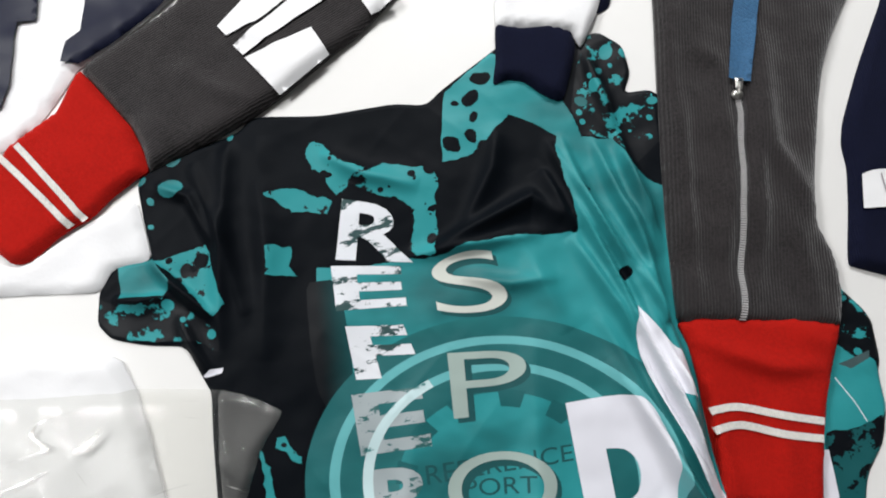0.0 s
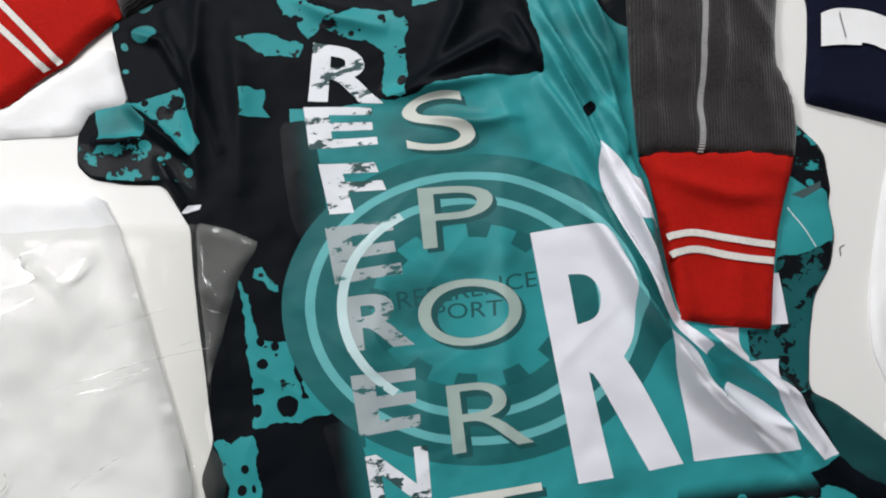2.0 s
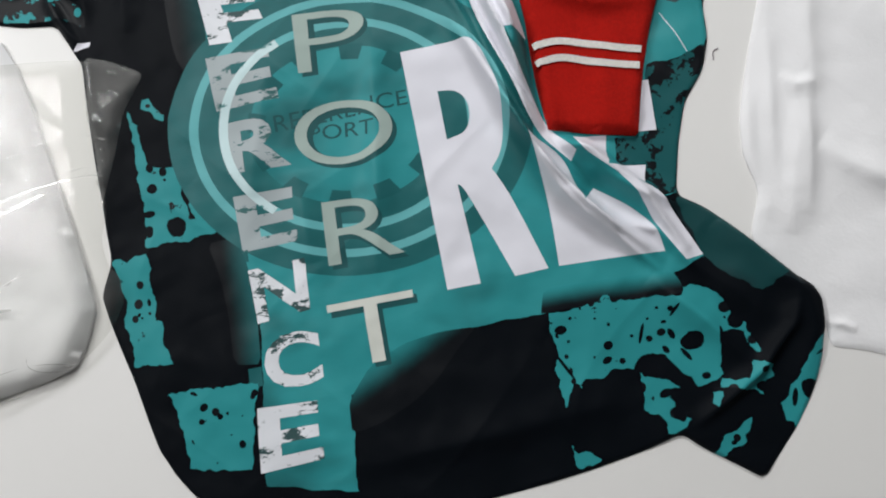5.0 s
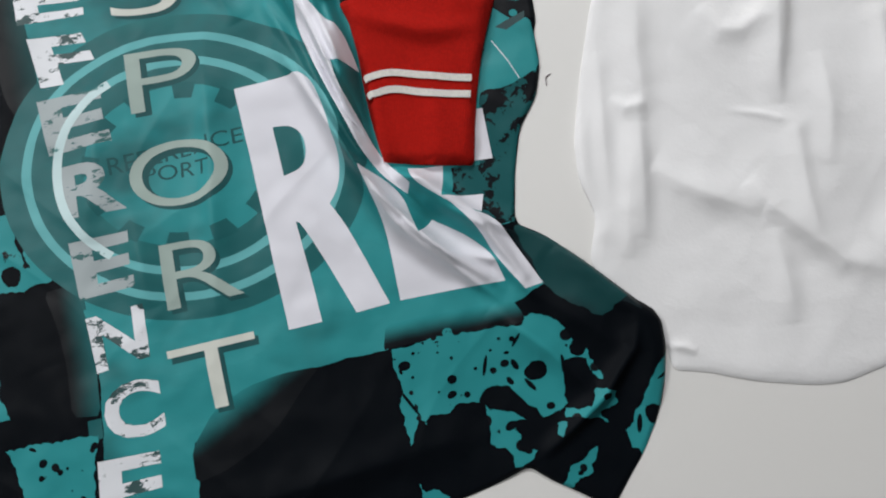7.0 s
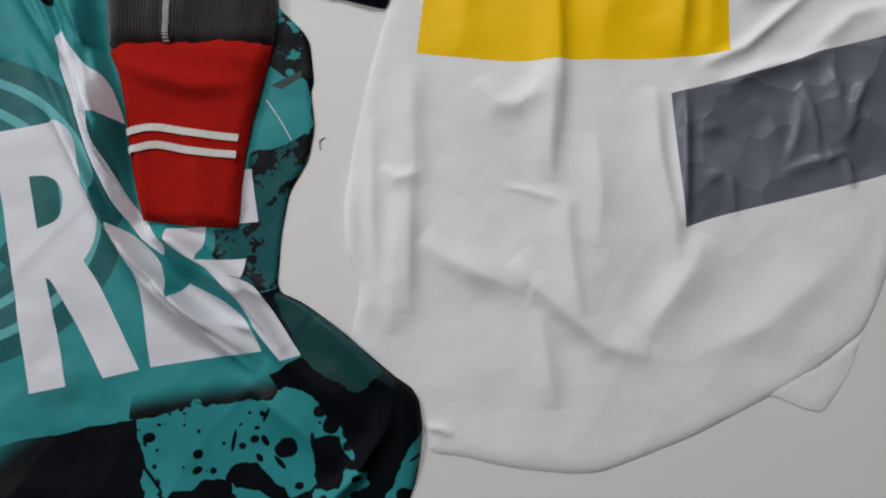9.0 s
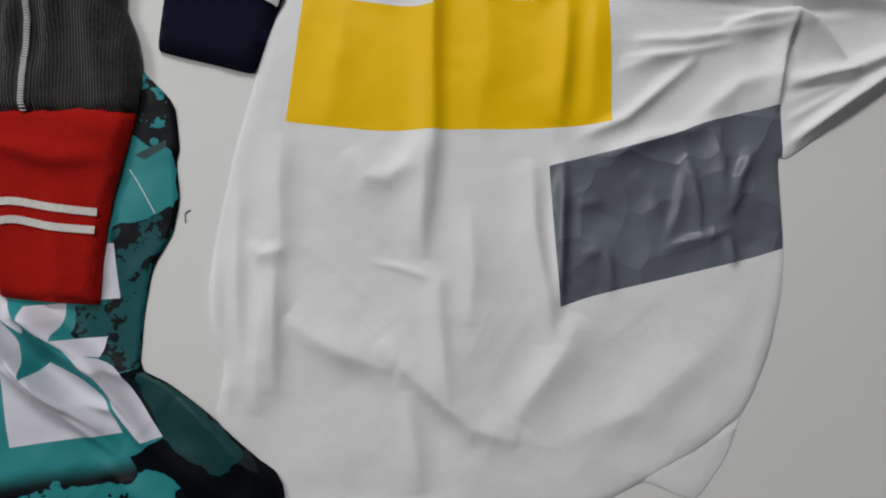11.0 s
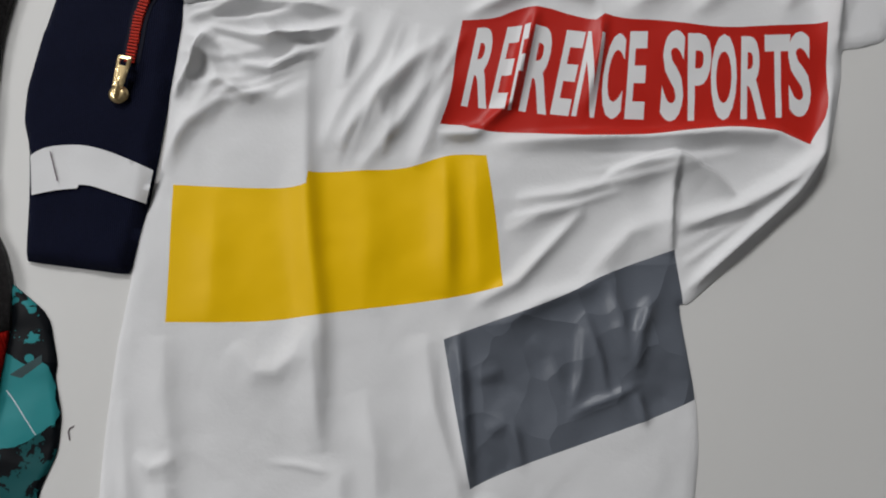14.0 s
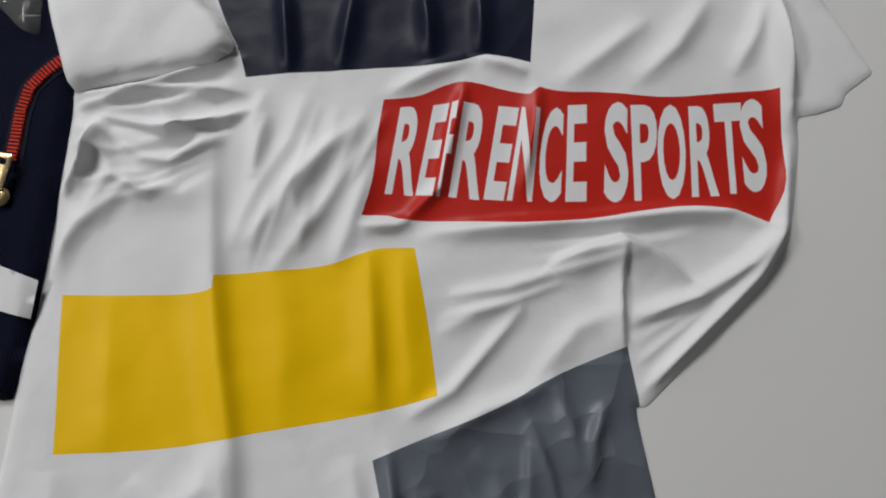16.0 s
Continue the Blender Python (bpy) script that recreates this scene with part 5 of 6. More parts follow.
def inlay(drape, step, parent, layers):
    """One sheet of cloth cut along all its printed shapes; each layer becomes a mesh of its own, flush with the others."""
    cut, points, edges = [], [], []
    for name, loops, material, label in layers:
        loops = [dense(lp, step) for lp in loops]
        cut.append(loops)
        for lp in loops:
            k = len(points)
            points += [tuple(p) for p in lp]
            edges += [(k + i, k + (i + 1) % len(lp)) for i in range(len(lp))]
    rim = cut[0][0]
    lo, hi = rim.min(axis=0), rim.max(axis=0)
    gx, gy = np.meshgrid(np.arange(lo[0], hi[0], step), np.arange(lo[1], hi[1], step * 0.87))
    gx = gx + (np.arange(gx.shape[0]) % 2)[:, None] * step / 2
    grid = np.stack([gx.ravel(), gy.ravel()], axis=1)
    grid = grid[inside(grid, [rim])]
    grid = grid[edge_distance(grid, rim) > step * 0.55]
    points += [tuple(p) for p in grid]
    out = geometry.delaunay_2d_cdt([Vector(p) for p in points], edges, [], 0, 1e-6)
    q = np.array([(v.x, v.y) for v in out[0]])
    tri = np.array([f for f in out[2] if len(f) == 3])
    mid = q[tri].mean(axis=1)
    owner = np.where(inside(mid, cut[0]), 0, -1)
    for k, loops in enumerate(cut[1:], 1):
        low, top = np.min([lp.min(axis=0) for lp in loops], axis=0), np.max([lp.max(axis=0) for lp in loops], axis=0)
        here = np.nonzero((owner >= 0) & (mid >= low).all(axis=1) & (mid <= top).all(axis=1))[0]
        owner[here[inside(mid[here], loops)]] = k
    tri, owner = tri[owner >= 0], owner[owner >= 0]
    p = np.concatenate([q, drape.height(q)[:, None]], axis=1)
    nrm = np.cross(p[tri[:, 1]] - p[tri[:, 0]], p[tri[:, 2]] - p[tri[:, 0]])
    back = nrm[:, 2] < 0
    tri[back], nrm[back] = tri[back][:, ::-1], -nrm[back]
    vn = np.zeros_like(p)
    for i in range(3):
        np.add.at(vn, tri[:, i], nrm)
    vn /= np.maximum(np.linalg.norm(vn, axis=1)[:, None], 1e-12)
    made = []
    for k, (name, loops, material, label) in enumerate(layers):
        mine = tri[owner == k]
        if not len(mine):
            continue
        used, index = np.unique(mine, return_inverse=True)
        faces = [tuple(int(i) for i in f) for f in index.reshape(-1, 3)]
        me = bpy.data.meshes.new(name)
        me.from_pydata([tuple(v) for v in p[used]], [], faces)
        me.polygons.foreach_set("use_smooth", [True] * len(faces))
        me.update()
        me.normals_split_custom_set_from_vertices([tuple(v) for v in vn[used]])
        made.append(part(name, me, material, parent, label))
    # the turned-down edge of the cloth
    count = {}
    for f in tri:
        for i in range(3):
            e = (int(f[i]), int(f[(i + 1) % 3]))
            key = tuple(sorted(e))
            count[key] = None if key in count else e
    verts, faces = [], []
    for e in [e for e in count.values() if e]:
        k, u, v = len(verts), p[e[0]], p[e[1]]
        verts += [tuple(u), tuple(v), (v[0], v[1], drape.base), (u[0], u[1], drape.base)]
        faces.append((k + 1, k, k + 3, k + 2))
    me = bpy.data.meshes.new("hem_edge")
    me.from_pydata(verts, [], faces)
    me.update()
    part("hem_edge", me, layers[0][2], parent)
    return made


def thing(name, label, category, at, group=""):
    e = new(name)
    e.empty_display_size = 0.05
    e.location = at
    bpy.context.view_layer.update()
    return tagged(e, label, category, group)


def under(ob, parent):
    ob.parent = parent
    ob.matrix_parent_inverse = parent.matrix_world.inverted()
    return ob


def part(name, mesh, material, parent, label=""):
    mesh.materials.append(material)
    ob = new(name, mesh)
    if parent:
        under(ob, parent)
    return tagged(ob, label) if label else ob


def lay(name, loops, drape, material, parent, step=0.006, offset=0.0005, label="", skirt=False):
    return part(name, sheet_mesh(name, loops, drape, step, offset, skirt), material, parent, label)


def glyph_loops(text, bold=0.0):
    """The outlines of a word in the built-in font, in a unit box."""
    cu = bpy.data.curves.new("glyph", "FONT")
    cu.body, cu.offset, cu.resolution_u = text, bold, 9 if len(text) == 1 and bold < 0.01 else 4
    ob = bpy.data.objects.new("glyph", cu)
    scene.collection.objects.link(ob)
    me = bpy.data.meshes.new_from_object(ob.evaluated_get(bpy.context.evaluated_depsgraph_get()))
    bm = bmesh.new()
    bm.from_mesh(me)
    bmesh.ops.remove_doubles(bm, verts=bm.verts, dist=1e-5)
    after = {}
    for f in bm.faces:
        for lp in f.loops:
            if len(lp.edge.link_faces) == 1:
                after.setdefault(lp.vert.index, []).append(lp.link_loop_next.vert.index)
    co = [(v.co.x, v.co.y) for v in bm.verts]
    bm.free()
    loops = []
    while after:
        start = next(iter(after))
        loop, at = [], start
        while at in after:
            loop.append(co[at])
            follow = after[at].pop()
            if not after[at]:
                del after[at]
            at = follow
        if len(loop) > 2:
            loops.append(np.array(loop))
    bpy.data.objects.remove(ob)
    bpy.data.meshes.remove(me)
    every = np.concatenate(loops)
    lo, hi = every.min(axis=0), every.max(axis=0)
    return [(lp - lo) / (hi - lo) for lp in loops]


def to_quad(loops, c):
    """Loops of the unit box mapped onto four corners: bottom left, bottom right, top right, top left."""
    bl, br, tr, tl = np.array(c, float).reshape(4, 2)
    made = []
    for lp in loops:
        u, v = lp[:, :1], lp[:, 1:]
        made.append(bl * (1 - u) * (1 - v) + br * u * (1 - v) + tr * u * v + tl * (1 - u) * v)
    return made


def ring(centre, a, b, r0, r1, n=96):
    t = np.linspace(0, 2 * math.pi, n, endpoint=False)
    c, a, b = np.array(centre), np.array(a), np.array(b)
    unit = np.cos(t)[:, None] * a + np.sin(t)[:, None] * b
    return [c + unit * r1] + ([c + unit * r0] if r0 else [])


def ellipse(x, y, rx, ry, turn=0.0, n=20):
    t = np.linspace(0, 2 * math.pi, n, endpoint=False)
    k = radians(turn)
    return np.stack([x + rx * np.cos(t) * math.cos(k) - ry * np.sin(t) * math.sin(k), y + rx * np.cos(t) * math.sin(k) + ry * np.sin(t) * math.cos(k)], axis=1)


def band(line, width):
    """A strip of a given width along a line."""
    p = smooth_line(line)
    t = np.gradient(p, axis=0)
    t /= np.hypot(t[:, 0], t[:, 1])[:, None]
    n = np.stack([-t[:, 1], t[:, 0]], axis=1) * width / 2
    return np.concatenate([p + n, (p - n)[::-1]])


def box_mesh(name, sx, sy, sz, bevel=0.0, at=(0, 0, 0)):
    bm = bmesh.new()
    bmesh.ops.create_cube(bm, size=1, matrix=Matrix.Translation(at) @ Matrix.Diagonal((sx, sy, sz, 1)))
    if bevel:
        bmesh.ops.bevel(bm, geom=bm.edges[:], offset=bevel, segments=2, affect="EDGES")
    me = bpy.data.meshes.new(name)
    bm.to_mesh(me)
    bm.free()
    return me


# ---- the room (an unseen box, added to shape the bounced light) and the table ----
def setting(name, size, at, material, label):
    ob = part(name, box_mesh(name, *size), material, None)
    ob.location = at
    return tagged(ob, label, name.split("_")[0], kind="structure")


setting("floor", (8.0, 8.0, 0.1), (0, 0, -0.8), MAT_FLOOR, "plain grey floor under the table, unseen, added to set the bounced light")
setting("ceiling", (8.0, 8.0, 0.1), (0, 0, 2.7), MAT_WALL, "plain grey ceiling with light panels, unseen, added to set the bounced light")
setting("wall_north", (8.0, 0.1, 3.4), (0, 3.95, 0.95), MAT_WALL, "plain light grey wall, unseen, added to set the bounced light")
setting("wall_south", (8.0, 0.1, 3.4), (0, -3.95, 0.95), MAT_WALL, "plain light grey wall, unseen, added to set the bounced light")
setting("wall_east", (0.1, 7.8, 3.4), (3.95, 0, 0.95), MAT_WALL, "plain light grey wall, unseen, added to set the bounced light")
setting("wall_west", (0.1, 7.8, 3.4), (-3.95, 0, 0.95), MAT_WALL, "plain light grey wall, unseen, added to set the bounced light")
table = thing("table", "large white laminate table under the laid-out clothes", "table", (0, 0, -0.75))
part("tabletop", box_mesh("tabletop", 2.6, 1.7, 0.03, 0.003, (0, 0, -0.015)), MAT_TABLE, table)
for x in (-1.22, 1.22):
    for y in (-0.77, 0.77):
        part("leg", box_mesh("leg", 0.06, 0.06, 0.72, 0.004, (x, y, -0.39)), MAT_TABLE, table)

# ---- teal and black sports jersey ----
jersey = thing("jersey", "teal and black printed polyester sports jersey lying creased on the table", "jersey", (-0.28, 0.03, 0))
sheet = Drape(chaikin((JERSEY_A + JERSEY_B)), JERSEY_FOLDS_CREASE + JERSEY_FOLDS_SHOULDER + JERSEY_FOLDS_BODY + JERSEY_FOLDS_ARM
              + [(5.0, 12, 12, -0.0007, -0.1103, 0.0238, -0.1443, 0.0481, -0.1832, 0.0496, -0.211, 0.0354, -0.2524)]
              + pleats(PLEAT_A, PLEAT_B, 6, 5.2, 3.8, 1) + pleats(PLEAT_A, PLEAT_C, 5, 4.6, 3.6, 2) + pleats(PLEAT_D, PLEAT_E, 6, 4.2, 3.6, 3), 0.0, 0.0018, 0.003, 0.0022, 3.0, 2.1, 1.2, 0.0008, (RED_CUFF, GREY_SLEEVE, LEFT_GREY, LEFT_CUFF, NAVY_CUFF))
dyed = [("body", [sheet.outline], MAT_BLACK, "black polyester front and sleeves"),
        ("front_panel", [ragged((TEAL_FRONT_A + TEAL_FRONT_B), 0.002, 2)], MAT_TEAL, "plain teal front panel"),
        *[("dash", [np.array(BLOCKS[k:k + 4])], MAT_TEAL if k < 12 else MAT_DEEP, "") for k in range(0, 24, 4)],
        *[("dark_fade", [chaikin(shape, 1)], fade("dark_fade", first, last, FADE_POINTS[2 * k], FADE_POINTS[2 * k + 1]), "black print fading into teal")
          for k, (shape, first, last) in enumerate(((FADE_HEM, TEAL, BLACK), (FADE_SQUARE, BLACK, DEEP), (FADE_CHEST, BLACK, SHADE), (FADE_SMEAR, TEAL, BLACK)))],
        ("flap_patch", [ragged(FLAP_EDGE, 0.002, 72)], MAT_SMEAR, "dark teal brushed print"),
        ("flap_patch", [ragged(FLAP_TEAL, 0.003, 75)], MAT_FLAP, "deep teal clouded print"),
        ("side_patch", [ragged(SIDE_DARK, 0.002, 61)], MAT_SPOTS, "black side with teal drops"),
        ("side_patch", [ragged(SIDE_SPLAT, 0.002, 62)], MAT_SIDE, "dark teal side splashed with black")]
for k, shape in enumerate((HEM_SPLAT, SPLAT_A, SPLAT_B, SPLAT_C, SPLAT_D, SPLAT_E, SPLAT_F, SPLAT_G, LEFT_SPLAT, LEFT_NET_A, LEFT_NET_B, LEFT_NET_C, LEFT_EDGE, LEFT_HEM, NECK_SPLAT, CHEST_SPLAT, CREST, CUFF_SPOT)):
    dense_drops = k in (14, 15, 16, 17)
    dyed.append(("splatter_patch", [ragged(shape, 0.0035 if k < 16 else 0.0015, 5 + k, 0.002)], MAT_SPLAT_DENSE if dense_drops else MAT_SPLAT, "teal patch splashed with black"))
for k, (x, y, a, b, turn) in enumerate(DROPS_HEM_A + DROPS_HEM_B + DROPS_SIDE):
    dyed.append(("drop", [ragged(ellipse(x, y, a, b, turn, 18), min(a, b) * 0.25, 100 + k, 0.0012)], MAT_BLACK, ""))
for shape, count, most, seed in ((LEFT_HEM, 12, 0.006, 4), (NECK_SPLAT, 16, 0.007, 5), (CUFF_SPOT, 9, 0.008, 6), (LEFT_EDGE, 4, 0.003, 8), (HEM_SPLAT, 14, 0.0022, 1)):
    dyed += [("drop", [loop], MAT_BLACK, "") for loop in scattered(shape, count, 0.0010, most, seed)]
for shape, count, most, seed in ((CUFF_LOWER, 10, 0.006, 11), (SIDE_DARK, 6, 0.005, 12)):
    dyed += [("drop", [loop], MAT_TEAL, "") for loop in scattered(shape, count, 0.0012, most, seed)]
dyed += [("cuff_patch", [ragged(CUFF_PLAIN, 0.001, 41)], MAT_TEAL, "plain teal sleeve end"),
         ("cuff_patch", [ragged(CUFF_LOWER, 0.003, 42)], MAT_SPOTS, "black sleeve end with teal drops"),
         ("shoulder_patch", [np.array(SLEEVE_R)], MAT_SPOTS, "black shoulder with teal drops")]
for k, (x, y) in enumerate(DOTS):
    r = (0.011, 0.008, 0.004, 0.004, 0.003, 0.006, 0.008, 0.005, 0.006, 0.005, 0.004)[k]
    dyed.append(("drop", [ellipse(x, y, r, r * 0.75, k * 40.0, 14)], MAT_TEAL, ""))
dyed += [("care_label", [np.array(CARE_LABEL)], MAT_WHITE_INK, "small white care label"),
         ("side_tag", [np.array(SIDE_TAG)], MAT_TAG, "small grey woven tag"),
         ("side_piping", [band(SIDE_PIPING, 0.0007)], MAT_WHITE_INK, "thin white piping")]
for k, (x, y) in enumerate(BLACK_DOTS):
    r = (0.010, 0.008, 0.006, 0.007, 0.009, 0.004, 0.004, 0.006, 0.008)[k]
    dyed.append(("drop", [ragged(ellipse(x, y, r, r * 0.7, k * 35.0, 14), 0.003, 80 + k, 0.002)], MAT_BLACK, ""))
EC, EA, EB = (-0.2877, 0.0317), (0.1395, -0.0125), (-0.0041, -0.1146)
dyed += [("emblem_ring", ring(EC, EA, EB, 0.60, 1.14), MAT_RING, "dark teal ring of the round emblem"),
         ("emblem_ring", ring(EC, EA, EB, 0.94, 1.0), MAT_LIGHT, "pale teal outer ring"),
         ("emblem_ring", ring(EC, EA, EB, 0.75, 0.81), MAT_LIGHT, "pale teal inner ring")]
for i in range(12):
    a0 = 2 * math.pi * (i + 0.1) / 12
    arc = np.array([(math.cos(a0 + s) * r, math.sin(a0 + s) * r) for s, r in ((0, 0.62), (0.13, 0.62), (0.26, 0.62), (0.24, 0.5), (0.13, 0.5), (0.02, 0.5))])
    dyed.append(("gear_tooth", [np.array(EC) + arc[:, :1] * np.array(EA) + arc[:, 1:] * np.array(EB)], MAT_DEEP, ""))
for word, *c in SMALL:
    dyed.append(("small_lettering", to_quad(glyph_loops(word), c), MAT_SHADOW_INK, "small dark lettering"))
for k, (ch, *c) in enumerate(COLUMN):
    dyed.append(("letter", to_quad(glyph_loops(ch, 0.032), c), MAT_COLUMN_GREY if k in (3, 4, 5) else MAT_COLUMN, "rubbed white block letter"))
pale = [(math.cos(a) * w, math.sin(a) * w) for turn, w in ((1, 0.75), (-1, 0.81)) for a in np.linspace(2.3, 4.25, 30)[::turn]]
pale = np.array(pale)
dyed.append(("ring_glint", [np.array(EC) + pale[:, :1] * np.array(EA) + pale[:, 1:] * np.array(EB)], MAT_PALE, "whitish part of the inner ring"))
for ch, *c in CENTRE:
    shade = np.array(c).reshape(4, 2) + (0.003, -0.004)
    dyed.append(("letter_shadow", to_quad(glyph_loops(ch, 0.004), shade.ravel()), MAT_SHADOW_INK, ""))
    dyed.append(("letter", to_quad(glyph_loops(ch, -0.006), c), MAT_CREAM if ch in "ST" else MAT_GREY_DYE, "thin cream letter"))
dyed.append(("letter", [soft_corners(BIG_R), soft_corners(BIG_R_HOLE)], MAT_WHITE_INK, "tall white letter"))
for shape in (WHITE_CREST, WHITE_E, WHITE_STRIP, WHITE_BIT1, WHITE_BIT2):
    dyed.append(("letter_piece", [soft_corners(shape)], MAT_WHITE_INK, "white letter broken up by the folds"))
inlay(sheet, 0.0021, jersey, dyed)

# ---- white t-shirt with colour-block prints ----
tee = thing("t_shirt", "white cotton t-shirt with yellow, grey, red and navy block prints", "t-shirt", (0.35, 0.05, 0))
white = Drape(chaikin(TEE + TEE_UPPER), TEE_FOLDS_CHEST + TEE_FOLDS_SOFT + TEE_FOLDS_SHOULDER + (TEE_FOLDS_ARM_A + TEE_FOLDS_ARM_B) + TEE_FOLDS_COLLAR + TEE_FOLDS_SIDE + TEE_FOLDS_GREY + TEE_FOLDS_BELLY + TEE_FOLDS_HEM
              + pleats(PLEAT_H, PLEAT_I, 5, 1.5, 4.0, 5) + pleats(PLEAT_J, PLEAT_K, 4, 2.0, 3.4, 6)
              + pleats(PLEAT_L, PLEAT_M, 4, 1.8, 3.2, 7) + pleats(PLEAT_N, PLEAT_O, 6, 2.0, 3.4, 8), 0.0, 0.0022, 0.009, 0.0012, 8.0, 1.55, 1.15, 0.0004)
cotton = [("body", [white.outline], MAT_TEE, "creased white cotton"),
          ("yellow_print", [soft_corners(YELLOW, 40.0)], MAT_YELLOW, "glossy yellow rectangle"),
          ("grey_print", [soft_corners(GREY, 40.0)], MAT_GREY_PRINT, "crumpled grey rectangle"),
          ("red_print", [soft_corners(RED, 40.0)], MAT_RED_PRINT, "red banner print"),
          ("navy_print", [soft_corners(NAVY_PRINT, 40.0)], MAT_NAVY_PRINT, "dark navy rectangle")]
for ch, *c in BANNER_LEFT + BANNER_RIGHT:
    cotton.append(("letter", to_quad(glyph_loops(ch, 0.03), c), MAT_PRINT_WHITE, "tall white letter"))
pieces = inlay(white, 0.0022, tee, cotton)
banner = next(ob for ob in pieces if ob.name.startswith("red_print"))
for ob in pieces:
    if ob.name.startswith("letter"):
        under(ob, banner)
lay("back_hem", [chaikin(TEE_BACK, 1)], Drape(chaikin(TEE_BACK, 1), (), 0.0, 0.0012, 0.002, 0.0006), MAT_TEE, tee, 0.005, 0.0, "", True)
over = Drape(chaikin(SLEEVE_FOLD), (), 0.006, 0.010, 0.008, 0.003, 4.0)
lay("sleeve", [over.outline], over, MAT_TEE, tee, 0.004, 0.0, "short sleeve folded over the chest", True)

# ---- navy sleeve with a red zip ----
navy = thing("navy_jacket", "navy jacket sleeve with white band and red zip", "jacket", (0.07, 0.27, 0))
ns = Drape(chaikin(NAVY_SLEEVE), (), 0.0, 0.008, 0.008, 0.002, 6.0)
lay("sleeve", [ns.outline], ns, MAT_NAVY, navy, 0.005, 0.0, "navy knitted sleeve", True)
stripe = lay("white_band", [soft_corners(NAVY_BAND)], ns, MAT_TEE, navy, 0.004, 0.0020, "white knitted band above the cuff")
lay("stitch", [band(BAND_STITCH, 0.0009)], ns, MAT_THREAD, stripe, 0.003, 0.0030, "dark loose stitch")
tape = lay("zip_tape", [band(ZIP_RED, 0.014)], ns, MAT_NAVY_CLOTH, navy, 0.005, 0.0006)


def zip_teeth(line, drape, width, pitch, material, parent, label):
    line = dense(line, pitch, closed=False)
    away = np.gradient(line, axis=0)
    me = box_mesh("zip_tooth", width, pitch * 0.62, 0.0022, 0.0004)
    me.materials.append(material)
    z = drape.height(line)
    for (x, y), (dx, dy), h in zip(line, away, z):
        t = under(new("zip_tooth", me), parent)
        t.matrix_world = pose(x, y, h + 0.0018, 0, 0, math.degrees(math.atan2(dy, dx)) - 90)
    return tagged(t, label)


def slider(a, b, drape, material, parent, width):
    """A zip slider: a rounded body with a bridge, and a slotted pull tab that lies back from it."""
    a, b = np.array(a), np.array(b)
    d = b - a
    turn = math.degrees(math.atan2(d[1], d[0])) + 90
    z = float(drape.height(np.array([b]))[0]) + 0.003
    s = float(np.hypot(*d))
    u = d / s
    outline = ellipse(0, 0, width * 0.5, width * 0.46, 0, 24)
    plate = sheet_mesh("slider_body", [outline], Drape(outline, (), 0.0, 0.0035, width * 0.3, 0.0), width * 0.12, 0.0, True)
    p = part("slider_body", plate, material, parent, "polished zip slider")
    p.matrix_world = pose(*(b - u * width * 0.46), z, 0, 0, turn)
    bpy.context.view_layer.update()
    bridge = ellipse(0, 0, width * 0.15, width * 0.6, 0, 18)
    arch = sheet_mesh("bridge", [bridge], Drape(bridge, (), 0.0, 0.0030, width * 0.14, 0.0), width * 0.08, 0.0, True)
    part("bridge", arch, material, p).matrix_world = pose(*(b - u * width * 0.75), z + 0.0032, 0, 0, turn)
    high = s - width * 0.75
    tab_line = soft_corners([(-0.26, -0.5), (0.26, -0.5), (0.36, 0.44), (0.30, 0.5), (-0.30, 0.5), (-0.36, 0.44)], 30.0) * (width, high)
    slot = soft_corners([(-0.17, 0.18), (0.17, 0.18), (0.2, 0.38), (-0.2, 0.38)], 20.0) * (width, high)
    tab = sheet_mesh("pull_tab", [tab_line, slot], Drape(tab_line, (), 0.0, 0.0016, 0.001, 0.0), 0.0016, 0.0, True)
    part("pull_tab", tab, material, p, "pull tab with a slot").matrix_world = pose(*(a + u * high * 0.5), z + 0.004, 0, 0, turn)


zip_teeth(ZIP_RED, ns, 0.0075, 0.0026, MAT_ZIP_RED, tape, "moulded red zip tooth")
slider(SLIDER[0], SLIDER[1], ns, MAT_GOLD, navy, 0.015)

# ---- grey corduroy jacket: zipped sleeve with red cuff ----
grey = thing("corduroy_jacket", "dark grey corduroy sleeve with zip and striped red knitted cuff", "jacket", (-0.05, 0.2, 0))
gs = Drape(chaikin(GREY_SLEEVE), SLEEVE_FOLDS, 0.002, 0.011, 0.010, 0.005, 2.0, 1.6, 1.2)
lay("sleeve", [gs.outline], gs, MAT_CORD, grey, 0.005, 0.0, "dark grey corduroy sleeve", True)
rc = Drape(chaikin(RED_CUFF, 1, 0.08), CUFF_FOLDS, 0.003, 0.009, 0.006, 0.002, 5.0, 1.3)
cuff = lay("cuff", [rc.outline], rc, MAT_CUFF, grey, 0.005, 0.0, "red ribbed cuff", True)
for k in (0, 5):
    lay("cuff_stripe", [band(CUFF_STRIPES[k:k + 5], 0.0058)], rc, MAT_STRIPE, cuff, 0.003, 0.0014, "white knitted stripe")
tape = lay("zip_tape", [band(ZIP_GREY, 0.011)], gs, MAT_ZIP_TAPE, grey, 0.005, 0.0006)
zip_teeth(ZIP_GREY, gs, 0.0052, 0.002, MAT_ZIP_TEETH, tape, "silver zip tooth")
slider(SLIDER_GREY[0], SLIDER_GREY[1], gs, MAT_SILVER, grey, 0.010)
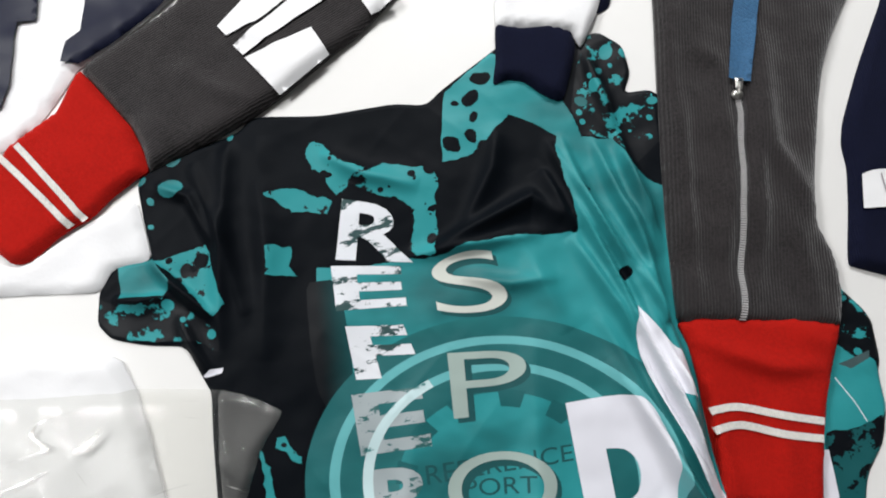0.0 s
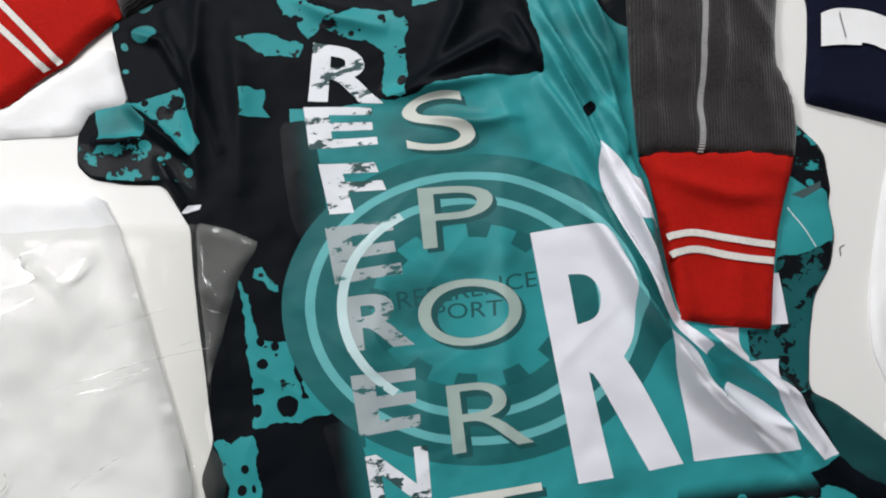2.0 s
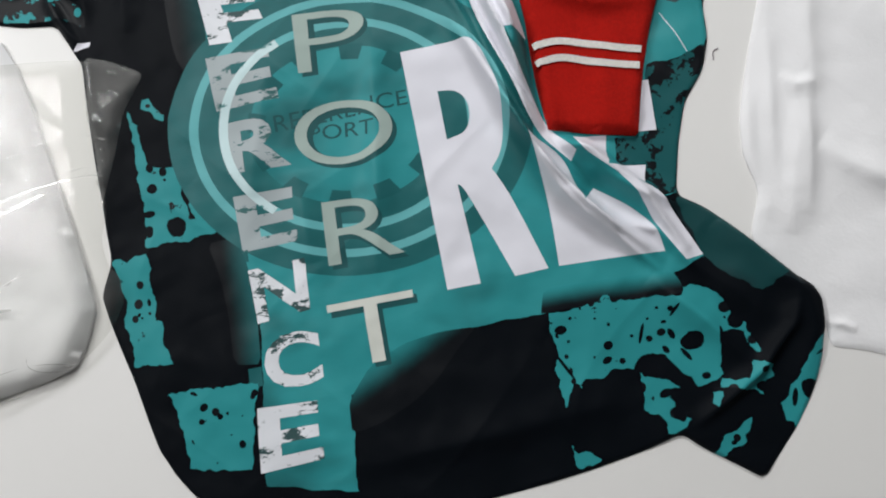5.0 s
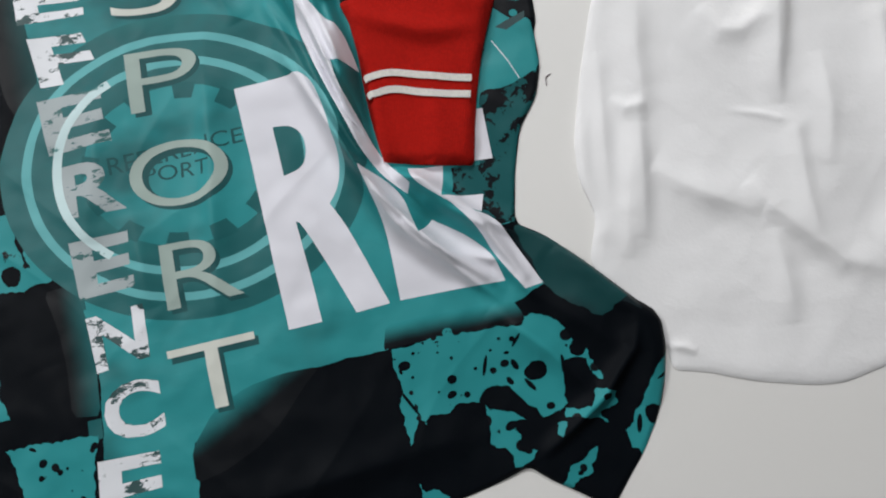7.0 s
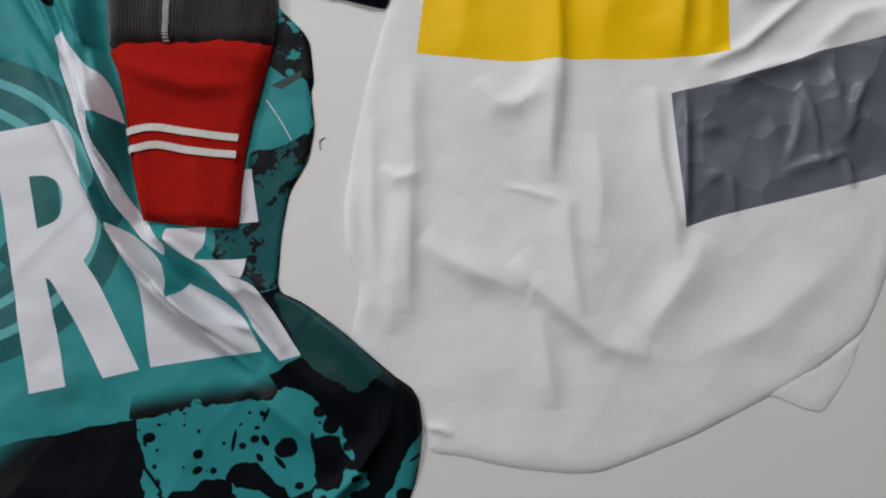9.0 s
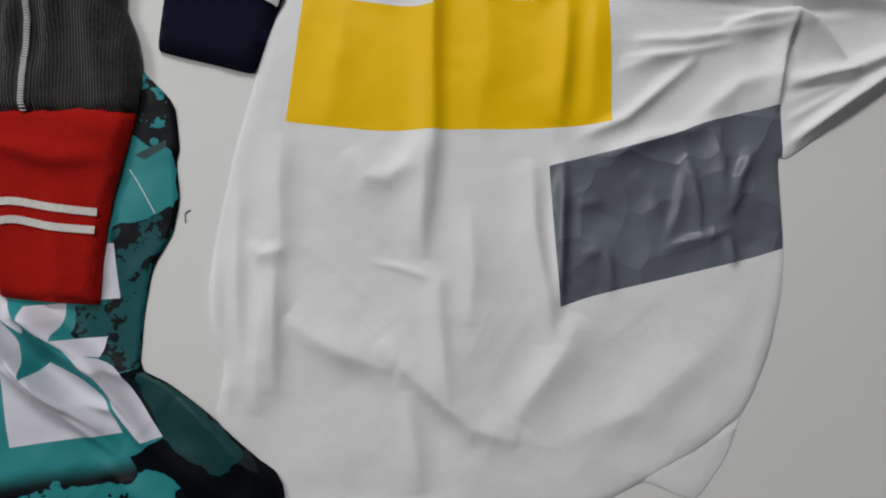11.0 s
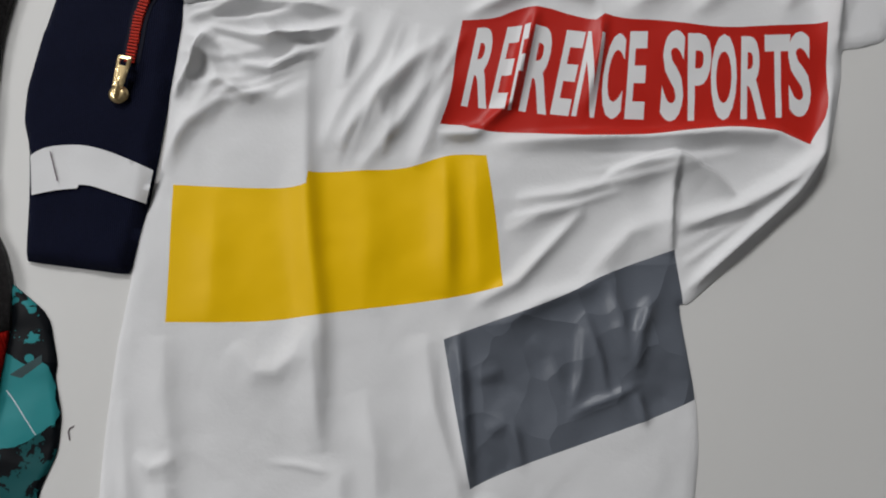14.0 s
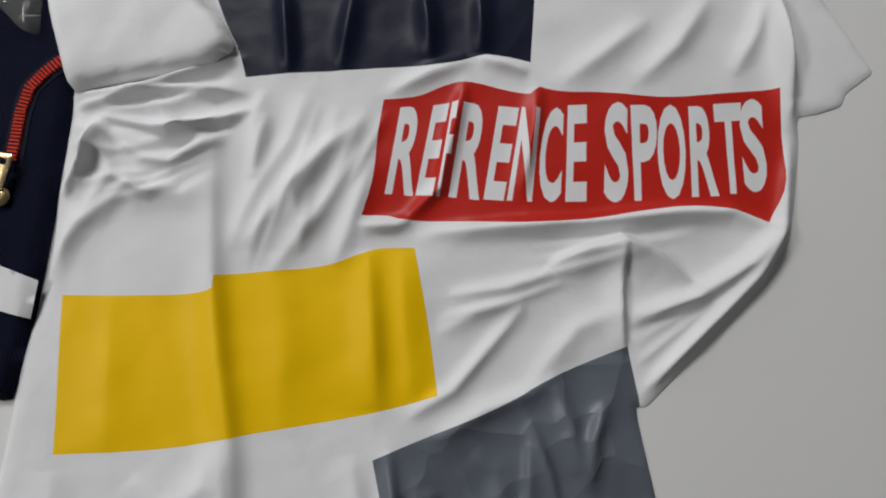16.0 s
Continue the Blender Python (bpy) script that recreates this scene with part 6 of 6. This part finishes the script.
lay("ribbon", [np.array(RIBBON)], gs, MAT_RIBBON, grey, 0.005, 0.004, "blue woven pull ribbon")

left = thing("corduroy_jacket", "grey corduroy sleeve with white block print and striped red cuff", "jacket", (-0.5, 0.4, 0))
ls = Drape(chaikin(LEFT_GREY), LEFT_FOLDS, 0.002, 0.010, 0.009, 0.002, 9.0)
lay("sleeve", [ls.outline], ls, MAT_CORD_LEFT, left, 0.005, 0.0, "dark grey corduroy sleeve", True)
lc = Drape(chaikin(LEFT_CUFF), (), 0.002, 0.009, 0.008, 0.002, 7.0)
cuff = lay("cuff", [lc.outline], lc, MAT_CUFF_LEFT, left, 0.005, 0.0, "red ribbed cuff", True)
for k in (0, 3):
    lay("cuff_stripe", [band(LEFT_STRIPES[k:k + 3], 0.0058)], lc, MAT_STRIPE, cuff, 0.003, 0.0014, "white knitted stripe")
for shape in (G_QUAD, G_BAR1, G_BAR2, G_BAR3):
    lay("white_print", [np.array(shape)], ls, MAT_PRINT_WHITE, left, 0.004, 0.0020, "white block print")

# ---- white and navy garments at the far side ----
corner = thing("track_top", "white and navy track top lying under a grey sleeve", "track top", (-0.62, 0.46, 0))
cw = Drape(chaikin(CORNER_WHITE), (), 0.0, 0.004, 0.004, 0.003, 11.0)
lay("body", [cw.outline], cw, MAT_TEE, corner, 0.006, 0.0, "white cloth", True)
for shape in (CORNER_NAVY1, CORNER_NAVY2):
    lay("navy_panel", [np.array(shape)], cw, MAT_NAVY_PRINT, corner, 0.005, 0.0032, "navy panel")
rugby = thing("polo_shirt", "white sleeve with a navy knitted cuff over the jersey shoulder", "shirt", (-0.2, 0.42, 0))
ws = Drape(chaikin(WHITE_SLEEVE), (), 0.003, 0.009, 0.006, 0.002, 12.0)
lay("sleeve", [ws.outline], ws, MAT_TEE, rugby, 0.005, 0.0, "white cotton sleeve", True)
nc = Drape(chaikin(NAVY_CUFF), (), 0.003, 0.009, 0.007, 0.002, 13.0)
lay("cuff", [nc.outline], nc, MAT_NAVY, rugby, 0.005, 0.0, "navy ribbed cuff", True)
nt = Drape(chaikin(NAVY_TAB), (), 0.0, 0.006, 0.004, 0.001, 14.0)
lay("collar_tab", [nt.outline], nt, MAT_NAVY, rugby, 0.005, 0.0, "navy tab", True)

# ---- bagged white shirt ----
folded = thing("folded_shirt", "folded white shirt inside a clear polythene bag", "shirt", (-0.62, 0.0, 0))
bw = Drape(chaikin(BAG_WHITE), (), 0.0, 0.014, 0.016, 0.004, 15.0)
lay("body", [bw.outline], bw, MAT_TEE, folded, 0.006, 0.0, "white folded cloth", True)
wu = Drape(chaikin(WHITE_UNDER), (), 0.0, 0.004, 0.006, 0.003, 16.0)
strap = part("folded_sleeve", sheet_mesh("folded_sleeve", [wu.outline], wu, 0.006), MAT_TEE, folded, "white sleeve sticking out")
bag = thing("polythene_bag", "clear crinkled polythene bag over a white shirt", "plastic bag", (-0.6, 0.0, 0))
bf = Drape(chaikin(BAG, 1), (BAG_FOLDS_A + BAG_FOLDS_B), 0.0, 0.021, 0.020, 0.0014, 17.0)
lay("film", [bf.outline], bf, MAT_FILM, bag, 0.003, 0.0, "crinkled clear film")
tip = Drape(chaikin(BAG_TIP, 1), (), 0.010, 0.006, 0.004, 0.004, 19.0, 1.0, 1.0, 0.004)
lay("corner_flap", [tip.outline], tip, MAT_FILM_TIP, bag, 0.004, 0.0, "loose see-through corner of the bag")
bit = thing("polythene_wrapper", "small dark glossy piece of polythene wrapper beside the jacket", "wrapper", (0.1, 0.4, 0))
pb = Drape(chaikin(PLASTIC_BIT, 1), (), 0.012, 0.004, 0.003, 0.004, 18.0)
lay("film", [pb.outline], pb, MAT_FILM_GREY, bit, 0.005, 0.0, "", False)

# ---- loose threads on the table ----
for k in (0,):
    flat = Drape(band(THREADS[k:k + 3], 0.0006), (), 0.0, 0.0006, 0.0004, 0.0)
    ob = part("thread", sheet_mesh("thread", [flat.outline], flat, 0.002), MAT_THREAD, None)
    tagged(ob, "short dark loose thread on the white table", "thread")
